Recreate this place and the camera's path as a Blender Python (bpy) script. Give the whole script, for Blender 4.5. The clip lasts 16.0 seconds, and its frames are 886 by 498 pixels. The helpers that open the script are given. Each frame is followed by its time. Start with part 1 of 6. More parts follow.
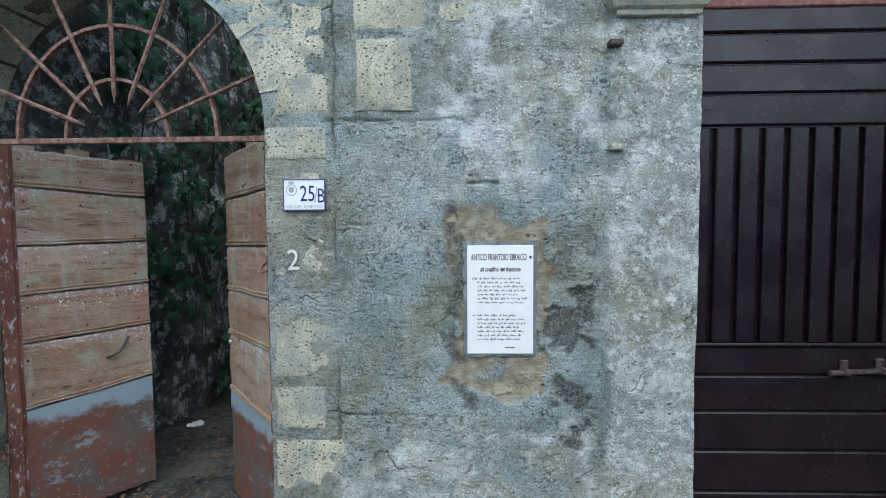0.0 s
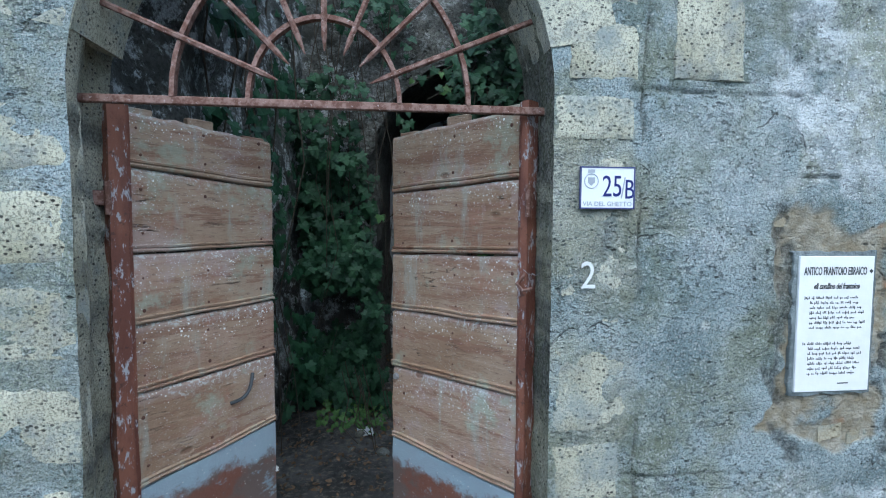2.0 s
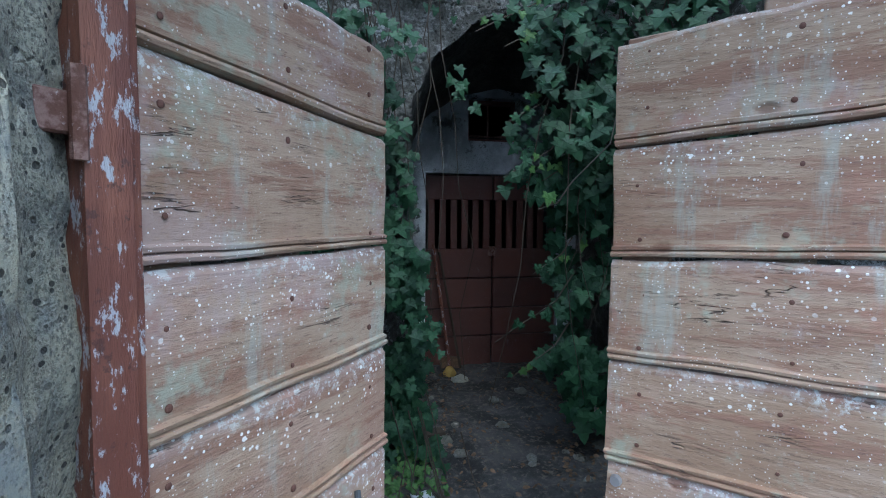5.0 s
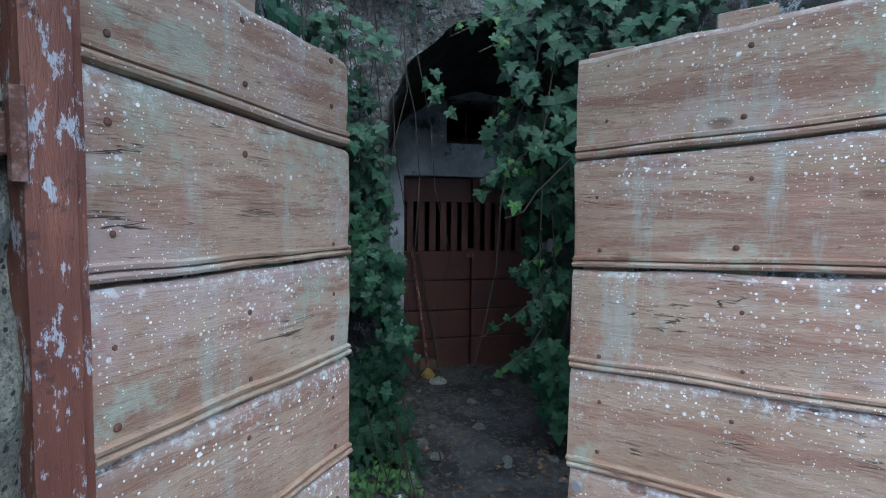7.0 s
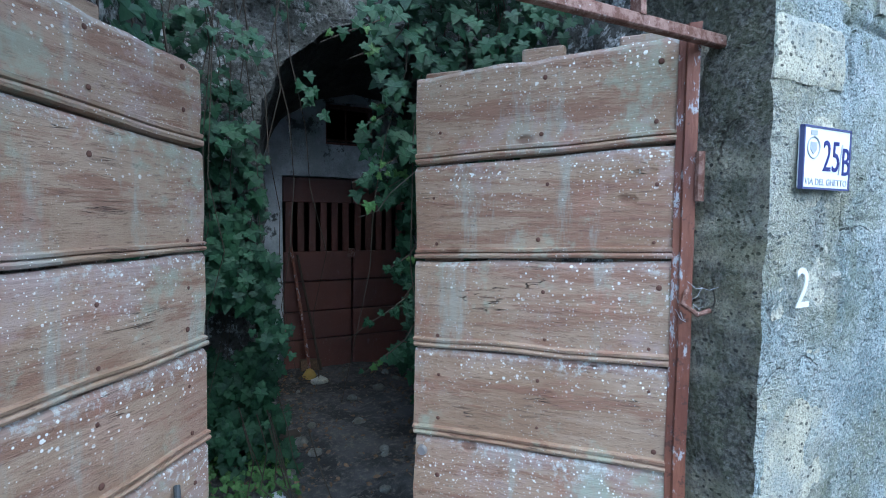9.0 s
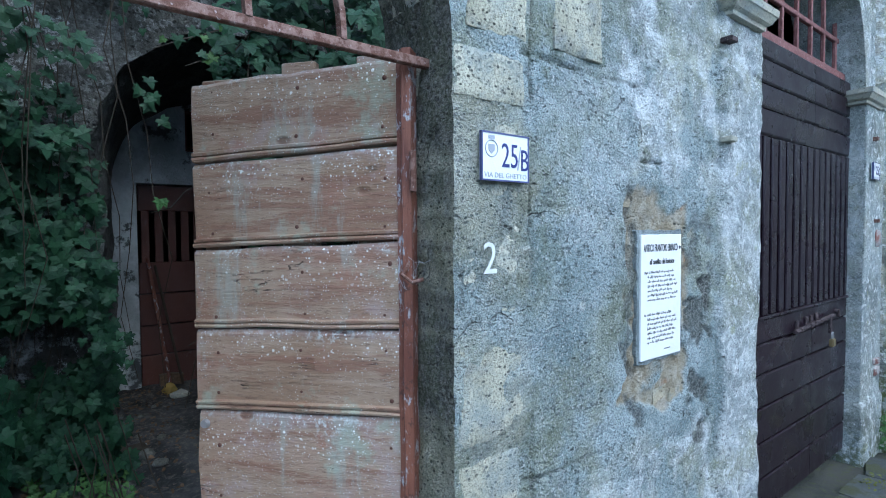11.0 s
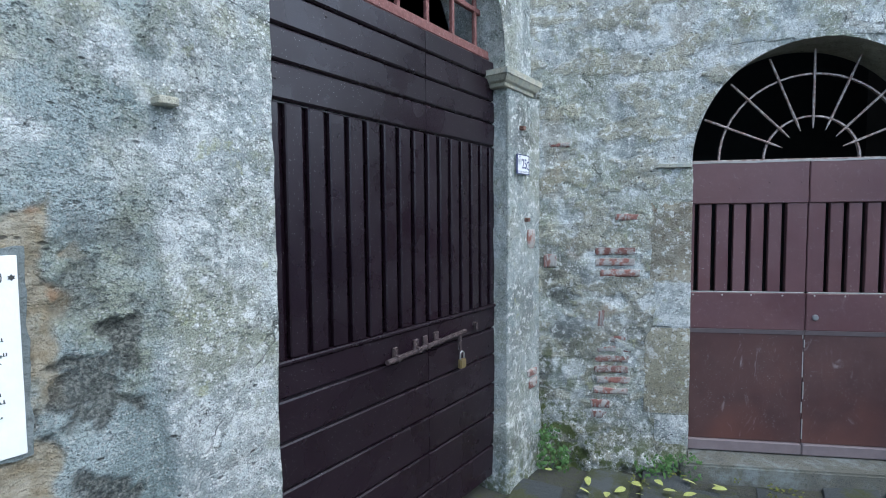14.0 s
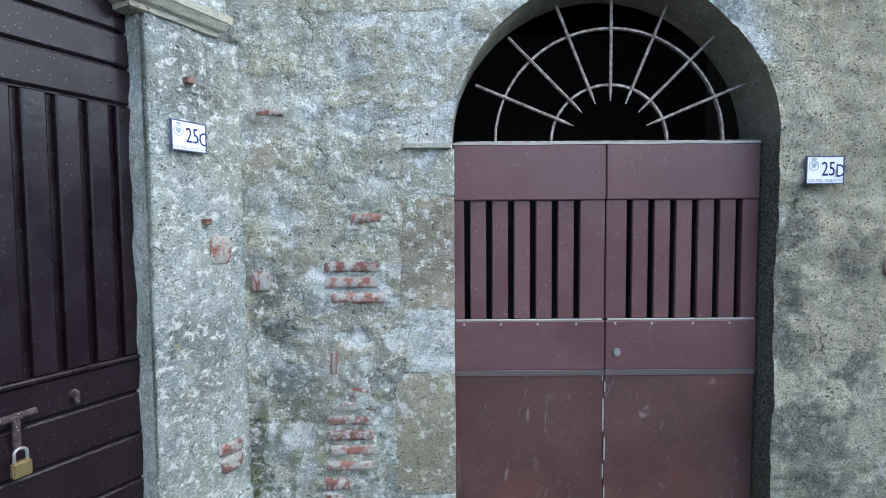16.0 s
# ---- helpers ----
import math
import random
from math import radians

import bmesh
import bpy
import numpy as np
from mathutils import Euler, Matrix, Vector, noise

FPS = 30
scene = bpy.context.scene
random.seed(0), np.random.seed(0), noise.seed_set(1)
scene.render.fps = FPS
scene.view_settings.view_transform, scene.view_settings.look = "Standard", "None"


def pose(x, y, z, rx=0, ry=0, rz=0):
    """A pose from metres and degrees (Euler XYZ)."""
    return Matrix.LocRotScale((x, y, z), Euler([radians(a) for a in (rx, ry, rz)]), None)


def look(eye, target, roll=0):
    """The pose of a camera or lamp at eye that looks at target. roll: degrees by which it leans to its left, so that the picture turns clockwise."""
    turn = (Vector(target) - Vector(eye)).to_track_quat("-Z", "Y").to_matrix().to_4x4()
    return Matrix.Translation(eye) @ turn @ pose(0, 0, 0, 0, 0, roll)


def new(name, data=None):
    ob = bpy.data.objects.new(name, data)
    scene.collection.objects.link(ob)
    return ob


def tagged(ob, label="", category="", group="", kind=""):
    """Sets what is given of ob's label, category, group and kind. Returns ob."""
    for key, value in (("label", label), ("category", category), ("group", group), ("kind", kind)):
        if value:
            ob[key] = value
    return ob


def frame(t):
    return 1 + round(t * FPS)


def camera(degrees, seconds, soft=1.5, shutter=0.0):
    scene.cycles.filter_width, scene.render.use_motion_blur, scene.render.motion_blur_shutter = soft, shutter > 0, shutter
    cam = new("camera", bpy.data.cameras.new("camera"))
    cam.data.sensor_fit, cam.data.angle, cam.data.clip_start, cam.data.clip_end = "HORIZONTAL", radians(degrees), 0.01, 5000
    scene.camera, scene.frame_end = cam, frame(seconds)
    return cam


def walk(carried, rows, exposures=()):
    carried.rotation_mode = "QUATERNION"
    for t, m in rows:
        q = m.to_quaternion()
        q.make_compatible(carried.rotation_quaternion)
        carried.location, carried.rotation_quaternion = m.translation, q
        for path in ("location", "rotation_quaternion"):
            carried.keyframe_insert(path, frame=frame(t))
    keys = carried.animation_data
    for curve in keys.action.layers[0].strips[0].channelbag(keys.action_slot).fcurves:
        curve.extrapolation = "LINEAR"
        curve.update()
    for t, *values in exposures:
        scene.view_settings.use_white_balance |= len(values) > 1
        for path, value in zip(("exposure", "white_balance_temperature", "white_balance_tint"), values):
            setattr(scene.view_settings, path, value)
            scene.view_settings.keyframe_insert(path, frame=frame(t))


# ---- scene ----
cam = camera(82.7, 16.0, 1.0)
PATH = [
    (0, (0.078, -0.055, 1.641), (0.015, 1.94, 1.526), -0.4),
    (0.5, (-0.268, 0.041, 1.636), (-0.283, 2.038, 1.529), -0.2),
    (1, (-0.583, 0.141, 1.648), (-0.542, 2.137, 1.533), -0.2),
    (1.5, (-0.932, 0.318, 1.634), (-0.802, 2.311, 1.519), 0.1),
    (2, (-1.28, 0.549, 1.652), (-1.051, 2.532, 1.532), 0.3),
    (2.5, (-1.542, 0.748, 1.657), (-1.279, 2.727, 1.529), 0.5),
    (3, (-1.721, 0.956, 1.648), (-1.393, 2.924, 1.513), 0.6),
    (3.5, (-1.811, 1.167, 1.6), (-1.451, 3.129, 1.466), 0.5),
    (3.7, (-1.847, 1.256, 1.591), (-1.454, 3.212, 1.456), 0.5),
    (5.8, (-1.904, 1.746, 1.601), (-1.482, 3.697, 1.478), 0.4),
    (6, (-1.873, 1.714, 1.603), (-1.449, 3.665, 1.479), 0.4),
    (6.5, (-1.848, 1.671, 1.617), (-1.402, 3.616, 1.493), 0.4),
    (7, (-1.857, 1.651, 1.623), (-1.373, 3.588, 1.496), 0.5),
    (7.5, (-1.864, 1.604, 1.637), (-1.316, 3.524, 1.511), 0.5),
    (8, (-1.875, 1.563, 1.634), (-1.229, 3.452, 1.509), 0.6),
    (8.5, (-1.865, 1.495, 1.624), (-1.1, 3.339, 1.502), 0.6),
    (9, (-1.808, 1.466, 1.615), (-0.92, 3.255, 1.497), 0.5),
    (9.2, (-1.775, 1.41, 1.613), (-0.848, 3.18, 1.505), 0.5),
    (11.3, (-1.492, 1.008, 1.534), (-0.258, 2.58, 1.468), -0.5),
    (11.5, (-1.424, 0.975, 1.529), (-0.167, 2.529, 1.463), -0.5),
    (12, (-1.165, 0.957, 1.58), (0.16, 2.453, 1.497), -0.5),
    (12.5, (-0.888, 0.839, 1.6), (0.505, 2.269, 1.477), 0.2),
    (13, (-0.561, 0.703, 1.626), (0.9, 2.064, 1.505), -0.2),
    (13.5, (-0.249, 0.596, 1.6), (1.274, 1.888, 1.489), -0.5),
    (14, (0.04, 0.618, 1.603), (1.652, 1.796, 1.488), -0.5),
    (14.5, (0.426, 0.541, 1.582), (2.095, 1.638, 1.471), -0.4),
    (15, (0.833, 0.47, 1.601), (2.545, 1.497, 1.476), -0.5),
    (15.5, (1.166, 0.376, 1.606), (2.909, 1.349, 1.47), -0.5),
    (16, (1.464, 0.247, 1.592), (3.245, 1.151, 1.485), -0.4),
]
LIGHTMETER = [(0.0, 0.74, 5800, 0), (1.5, 0.84, 5450, 0), (3.0, 1.28, 5250, 2), (3.7, 1.45, 5180, 3), (5.8, 1.55, 5100, 2), (7.5, 1.55, 5080, 2), (9.2, 1.48, 4980, 1), (11.3, 1.0, 5050, 1), (12.5, 0.67, 5150, 1), (14.0, 1.13, 5700, 3), (16.0, 1.5, 5850, 2)]
walk(cam, [(t, look(eye, target, roll)) for t, eye, target, roll in PATH], LIGHTMETER)

# ---- light ----
world = bpy.data.worlds.new("overcast_sky")
scene.world = world
world.use_nodes = True
_wn, _wl = world.node_tree.nodes, world.node_tree.links
_sky = _wn.new("ShaderNodeTexSky")
_sky.sky_type, _sky.sun_disc = "NISHITA", False
_sky.sun_elevation, _sky.sun_rotation = radians(54.1), radians(177.8)
_sky.air_density, _sky.dust_density = 1.0, 2.5
_wl.new(_sky.outputs[0], _wn["Background"].inputs[0])
_wn["Background"].inputs[1].default_value = 0.15
sun = new("sun", bpy.data.lights.new("sun", "SUN"))
sun.data.energy, sun.data.angle, sun.data.color = 1.3, radians(110), (1.0, 0.98, 0.96)
sun.matrix_world = look((0.1, -2.6, 3.6), (0, 0, 0))


# ---- material kit ----
class Nodes:
    """A short way to write a node material."""

    def __init__(self, name, rough=0.8, metal=0.0):
        self.m = bpy.data.materials.new(name)
        self.m.use_nodes = True
        self.t = self.m.node_tree
        self.b = self.t.nodes["Principled BSDF"]
        self.b.inputs["Roughness"].default_value = rough
        self.b.inputs["Metallic"].default_value = metal
        self.tc = self.t.nodes.new("ShaderNodeTexCoord")

    def put(self, socket, v):
        if isinstance(v, bpy.types.NodeSocket):
            self.t.links.new(v, socket)
        elif isinstance(v, tuple) and len(v) == 3:
            socket.default_value = (*v, 1)
        else:
            socket.default_value = v

    def co(self, sx=1, sy=1, sz=1):
        n = self.t.nodes.new("ShaderNodeMapping")
        n.inputs["Scale"].default_value = (sx, sy, sz)
        self.t.links.new(self.tc.outputs["Object"], n.inputs["Vector"])
        r = self.t.nodes.new("ShaderNodeObjectInfo")
        mul = self.t.nodes.new("ShaderNodeMath")
        mul.operation = "MULTIPLY"
        mul.inputs[1].default_value = 37.0
        self.t.links.new(r.outputs["Random"], mul.inputs[0])
        self.t.links.new(mul.outputs[0], n.inputs["Location"])
        return n.outputs[0]

    def rnd(self):
        return self.t.nodes.new("ShaderNodeObjectInfo").outputs["Random"]

    def isl(self):
        return self.t.nodes.new("ShaderNodeNewGeometry").outputs["Random Per Island"]

    def noise(self, scale, detail=4.0, rough=0.55, co=None, warp=0.0):
        n = self.t.nodes.new("ShaderNodeTexNoise")
        n.inputs["Scale"].default_value, n.inputs["Detail"].default_value = scale, detail
        n.inputs["Roughness"].default_value, n.inputs["Distortion"].default_value = rough, warp
        self.t.links.new(co or self.co(), n.inputs["Vector"])
        return n.outputs["Fac"]

    def voro(self, scale, co=None, feature="F1", rand=1.0):
        n = self.t.nodes.new("ShaderNodeTexVoronoi")
        n.feature = feature
        n.inputs["Scale"].default_value, n.inputs["Randomness"].default_value = scale, rand
        self.t.links.new(co or self.co(), n.inputs["Vector"])
        return n.outputs["Distance"]

    def warped(self, scale, amount):
        """Coordinates pushed about by noise, for ragged lines."""
        n = self.t.nodes.new("ShaderNodeTexNoise")
        n.inputs["Scale"].default_value, n.inputs["Detail"].default_value = scale, 6.0
        self.t.links.new(self.co(), n.inputs["Vector"])
        v = self.t.nodes.new("ShaderNodeVectorMath")
        v.operation = "MULTIPLY_ADD"
        v.inputs[1].default_value = (amount, amount, amount)
        self.t.links.new(n.outputs["Color"], v.inputs[0])
        self.t.links.new(self.co(), v.inputs[2])
        return v.outputs[0]

    def attr(self, name):
        n = self.t.nodes.new("ShaderNodeAttribute")
        n.attribute_name = name
        return n.outputs["Fac"]

    def ramp(self, fac, lo, hi, a=0.0, b=1.0):
        n = self.t.nodes.new("ShaderNodeMapRange")
        n.interpolation_type = "SMOOTHSTEP"
        for i, v in enumerate((fac, lo, hi, a, b)):
            self.put(n.inputs[i], v)
        return n.outputs[0]

    def op(self, kind, a, b=0.0):
        n = self.t.nodes.new("ShaderNodeMath")
        n.operation = kind
        self.put(n.inputs[0], a), self.put(n.inputs[1], b)
        return n.outputs[0]

    def mix(self, fac, a, b):
        n = self.t.nodes.new("ShaderNodeMix")
        n.data_type = "RGBA"
        self.put(n.inputs[0], fac), self.put(n.inputs[6], a), self.put(n.inputs[7], b)
        return n.outputs[2]

    def done(self, color, height=None, dist=0.01, rough=None, strength=1.0):
        self.put(self.b.inputs["Base Color"], color)
        if rough is not None:
            self.put(self.b.inputs["Roughness"], rough)
        if height is not None:
            n = self.t.nodes.new("ShaderNodeBump")
            n.inputs["Distance"].default_value, n.inputs["Strength"].default_value = dist, strength
            self.t.links.new(height, n.inputs["Height"])
            self.t.links.new(n.outputs[0], self.b.inputs["Normal"])
        return self.m


def tuff_nodes(g):
    """Porous volcanic tuff: colour and height."""
    pores = g.ramp(g.op("ADD", g.voro(46.0, g.co(0.9, 1, 1.3)), g.op("MULTIPLY", g.noise(45.0, 4, 0.7), 0.35)), 0.37, 0.43)
    small = g.ramp(g.voro(140.0), 0.18, 0.36)
    where = g.ramp(g.noise(9.0, 4), 0.36, 0.50)
    pit = g.op("MAXIMUM", pores, g.op("SUBTRACT", 1.0, where))
    big = g.noise(2.6, 5, 0.6)
    fine = g.noise(120.0, 6, 0.78)
    col = g.mix(g.ramp(big, 0.3, 0.7), (0.42, 0.395, 0.27), (0.74, 0.71, 0.54))
    col = g.mix(g.ramp(g.noise(11.0, 6, 0.65), 0.48, 0.72), col, (0.36, 0.37, 0.33))
    col = g.mix(g.ramp(fine, 0.48, 0.60, 0.0, 0.7), col, (0.15, 0.14, 0.11))
    col = g.mix(g.op("MULTIPLY", g.op("SUBTRACT", 1.0, pit), 0.92), col, (0.035, 0.032, 0.026))
    col = g.mix(g.op("MULTIPLY", g.op("SUBTRACT", 1.0, small), 0.45), col, (0.12, 0.11, 0.09))
    h = g.op("ADD", g.op("MULTIPLY", pit, 0.55), g.op("ADD", g.op("MULTIPLY", small, 0.15), g.op("MULTIPLY", fine, 0.3)))
    return col, h


def make_tuff(name, tint=None, amount=0.0):
    g = Nodes(name, 0.95)
    col, h = tuff_nodes(g)
    col = g.mix(g.op("MULTIPLY", g.rnd(), 0.22), col, (0.36, 0.36, 0.31))
    if tint:
        col = g.mix(amount, col, tint)
    # thin grey cement smeared over part of the face
    smear = g.ramp(g.noise(4.6, 9, 0.75), 0.48, 0.66, 0.0, 0.65)
    col = g.mix(smear, col, (0.29, 0.335, 0.33))
    return g.done(col, h, 0.022)


def make_wall(name):
    """Old cement and lime plaster with bare tuff, ochre and dark stone showing, by the regions worked out on the mesh.
    The dark region also carries shade painted on the side door's jamb.
    """
    g = Nodes(name, 0.93)
    tcol, th = tuff_nodes(g)
    fine = g.noise(190.0, 4, 0.75)
    mid = g.noise(85.0, 5, 0.7)
    big = g.noise(2.6, 8, 0.62)
    gouge = g.ramp(g.noise(62.0, 4, 0.6, g.co(0.75, 1, 1.25)), 0.53, 0.62)
    rough_at = g.ramp(g.noise(5.5, 6, 0.7), 0.40, 0.60, 0.25, 1.0)
    gouge = g.op("MULTIPLY", gouge, rough_at)
    chips = g.ramp(g.op("ADD", g.op("SUBTRACT", 0.5, g.voro(75.0)), g.op("MULTIPLY", g.noise(17.0, 6, 0.75), 0.9)), 0.66, 0.73)
    pores = g.ramp(g.op("ADD", g.voro(55.0), g.ramp(g.noise(11.0, 5, 0.7), 0.62, 0.48, 0.0, 0.6)), 0.16, 0.26)
    # grey cement, coarse-grained
    col = g.mix(g.ramp(big, 0.36, 0.62), (0.28, 0.352, 0.352), (0.51, 0.59, 0.592))
    col = g.mix(g.ramp(g.noise(2.1, 7, 0.68), 0.45, 0.58, 0.0, 0.65), col, (0.34, 0.345, 0.22))
    col = g.mix(g.op("MULTIPLY", gouge, 0.72), col, (0.085, 0.105, 0.105))
    col = g.mix(g.ramp(fine, 0.515, 0.575, 0.0, 0.75), col, (0.10, 0.122, 0.122))
    col = g.mix(g.ramp(mid, 0.56, 0.63, 0.0, 0.7), col, (0.60, 0.63, 0.60))
    col = g.mix(g.op("MULTIPLY", chips, 0.5), col, (0.62, 0.64, 0.61))
    # pale lime
    lime = g.mix(g.ramp(g.noise(6.0, 8, 0.72), 0.42, 0.58), (0.50, 0.545, 0.545), (0.87, 0.90, 0.89))
    lime = g.mix(g.ramp(g.noise(2.6, 7, 0.7), 0.46, 0.60, 0.0, 0.7), lime, (0.40, 0.41, 0.27))
    lime = g.mix(g.ramp(g.noise(7.5, 7, 0.72), 0.56, 0.64, 0.0, 0.5), lime, (0.20, 0.225, 0.205))
    lime = g.mix(g.op("MULTIPLY", gouge, 0.6), lime, (0.17, 0.19, 0.18))
    lime = g.mix(g.ramp(fine, 0.525, 0.585, 0.0, 0.65), lime, (0.16, 0.18, 0.175))
    lime = g.mix(g.op("MULTIPLY", chips, 0.9), lime, (0.84, 0.85, 0.82))
    col = g.mix(g.attr("lime"), col, lime)
    col = g.mix(g.op("MULTIPLY", g.op("SUBTRACT", 1.0, pores), 0.85), col, (0.035, 0.038, 0.035))
    # bare stones; the dark region also paints the side jamb's shade
    col = g.mix(g.attr("tuff"), col, tcol)
    ochre = g.mix(g.ramp(g.noise(13.0, 5, 0.6), 0.35, 0.68), (0.35, 0.29, 0.19), (0.54, 0.50, 0.40))
    ochre = g.mix(g.ramp(g.noise(7.0, 4), 0.60, 0.70, 0.0, 0.7), ochre, (0.42, 0.24, 0.13))
    col = g.mix(g.attr("ochre"), col, ochre)
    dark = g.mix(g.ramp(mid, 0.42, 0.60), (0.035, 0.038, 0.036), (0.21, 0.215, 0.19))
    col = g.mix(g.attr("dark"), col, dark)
    # lichen flecks and pale spatter
    spots = g.ramp(g.op("ADD", g.op("SUBTRACT", 0.5, g.voro(30.0)), g.op("MULTIPLY", g.noise(40.0, 5, 0.7), 0.5)), 0.60, 0.68)
    where = g.ramp(g.noise(4.3, 5, 0.65), 0.54, 0.62)
    col = g.mix(g.op("MULTIPLY", g.op("MULTIPLY", spots, where), g.ramp(mid, 0.35, 0.55, 0.1, 0.9)), col, (0.62, 0.64, 0.60))
    lich = g.op("MULTIPLY", g.ramp(g.noise(24.0, 7, 0.75), 0.53, 0.60), g.attr("lichen"))
    col = g.mix(g.op("MULTIPLY", lich, 0.95), col, (0.86, 0.88, 0.86))
    fleck = g.op("SUBTRACT", 1.0, g.ramp(g.op("ADD", g.voro(34.0), g.op("MULTIPLY", g.noise(70.0, 4, 0.7), 0.3)), 0.24, 0.30))
    fleck = g.op("MULTIPLY", g.op("MULTIPLY", fleck, g.attr("lichen")), g.ramp(g.noise(3.7, 5, 0.7), 0.44, 0.54))
    col = g.mix(g.op("MULTIPLY", fleck, 0.9), col, (0.88, 0.90, 0.88))
    yell = g.op("MULTIPLY", g.ramp(g.noise(9.0, 5, 0.7), 0.60, 0.68), g.attr("lichen"))
    col = g.mix(g.op("MULTIPLY", yell, 0.6), col, (0.42, 0.44, 0.24))
    moss = g.op("MULTIPLY", g.ramp(g.noise(14.0, 5, 0.7), 0.44, 0.58), g.attr("moss"))
    col = g.mix(moss, col, (0.085, 0.11, 0.03))
    pits = g.ramp(g.op("ADD", g.voro(21.0, g.co(0.8, 1, 1.5)), g.op("MULTIPLY", g.ramp(g.noise(5.0, 4), 0.62, 0.45), 0.6)), 0.10, 0.22)
    col = g.mix(g.op("MULTIPLY", g.op("SUBTRACT", 1.0, pits), 0.7), col, (0.05, 0.05, 0.045))
    # hairline cracks and ragged dark patches of damp
    line = g.op("SUBTRACT", 1.0, g.ramp(g.voro(2.7, g.warped(5.0, 0.34), "DISTANCE_TO_EDGE"), 0.003, 0.016))
    line = g.op("MULTIPLY", line, g.ramp(g.noise(4.1, 5, 0.7), 0.54, 0.66))
    col = g.mix(g.op("MULTIPLY", line, 0.6), col, (0.055, 0.055, 0.048))
    damp = g.op("MULTIPLY", g.ramp(g.noise(1.7, 9, 0.72), 0.53, 0.60), g.ramp(mid, 0.38, 0.58, 0.9, 0.25))
    col = g.mix(g.op("MULTIPLY", damp, 0.38), col, (0.115, 0.125, 0.105))
    h = g.op("ADD", g.op("MULTIPLY", fine, 0.28), g.op("SUBTRACT", g.op("MULTIPLY", mid, 0.5), g.op("MULTIPLY", gouge, 0.35)))
    h = g.op("ADD", h, g.op("MULTIPLY", g.op("MULTIPLY", th, g.attr("tuff")), 0.9))
    h = g.op("ADD", h, g.op("MULTIPLY", pits, 0.5))
    h = g.op("SUBTRACT", g.op("ADD", h, g.op("MULTIPLY", chips, 0.25)), g.op("MULTIPLY", line, 0.8))
    return g.done(col, h, 0.034)


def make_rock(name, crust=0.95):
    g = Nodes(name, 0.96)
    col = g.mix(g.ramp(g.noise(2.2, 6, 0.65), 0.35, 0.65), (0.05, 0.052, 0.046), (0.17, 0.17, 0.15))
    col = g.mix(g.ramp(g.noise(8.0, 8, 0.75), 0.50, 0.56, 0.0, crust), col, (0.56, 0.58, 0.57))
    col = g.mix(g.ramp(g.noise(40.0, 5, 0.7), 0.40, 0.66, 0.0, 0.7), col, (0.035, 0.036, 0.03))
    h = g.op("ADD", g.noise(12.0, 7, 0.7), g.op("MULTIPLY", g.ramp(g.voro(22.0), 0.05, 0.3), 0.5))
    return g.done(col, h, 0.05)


def make_old_plaster(name):
    g = Nodes(name, 0.94)
    col = g.mix(g.ramp(g.noise(2.4, 6, 0.65), 0.38, 0.62), (0.40, 0.43, 0.44), (0.76, 0.79, 0.80))
    col = g.mix(g.ramp(g.noise(3.5, 8, 0.75), 0.52, 0.58, 0.0, 0.9), col, (0.05, 0.058, 0.06))
    return g.done(col, g.noise(30.0, 6, 0.7), 0.02)


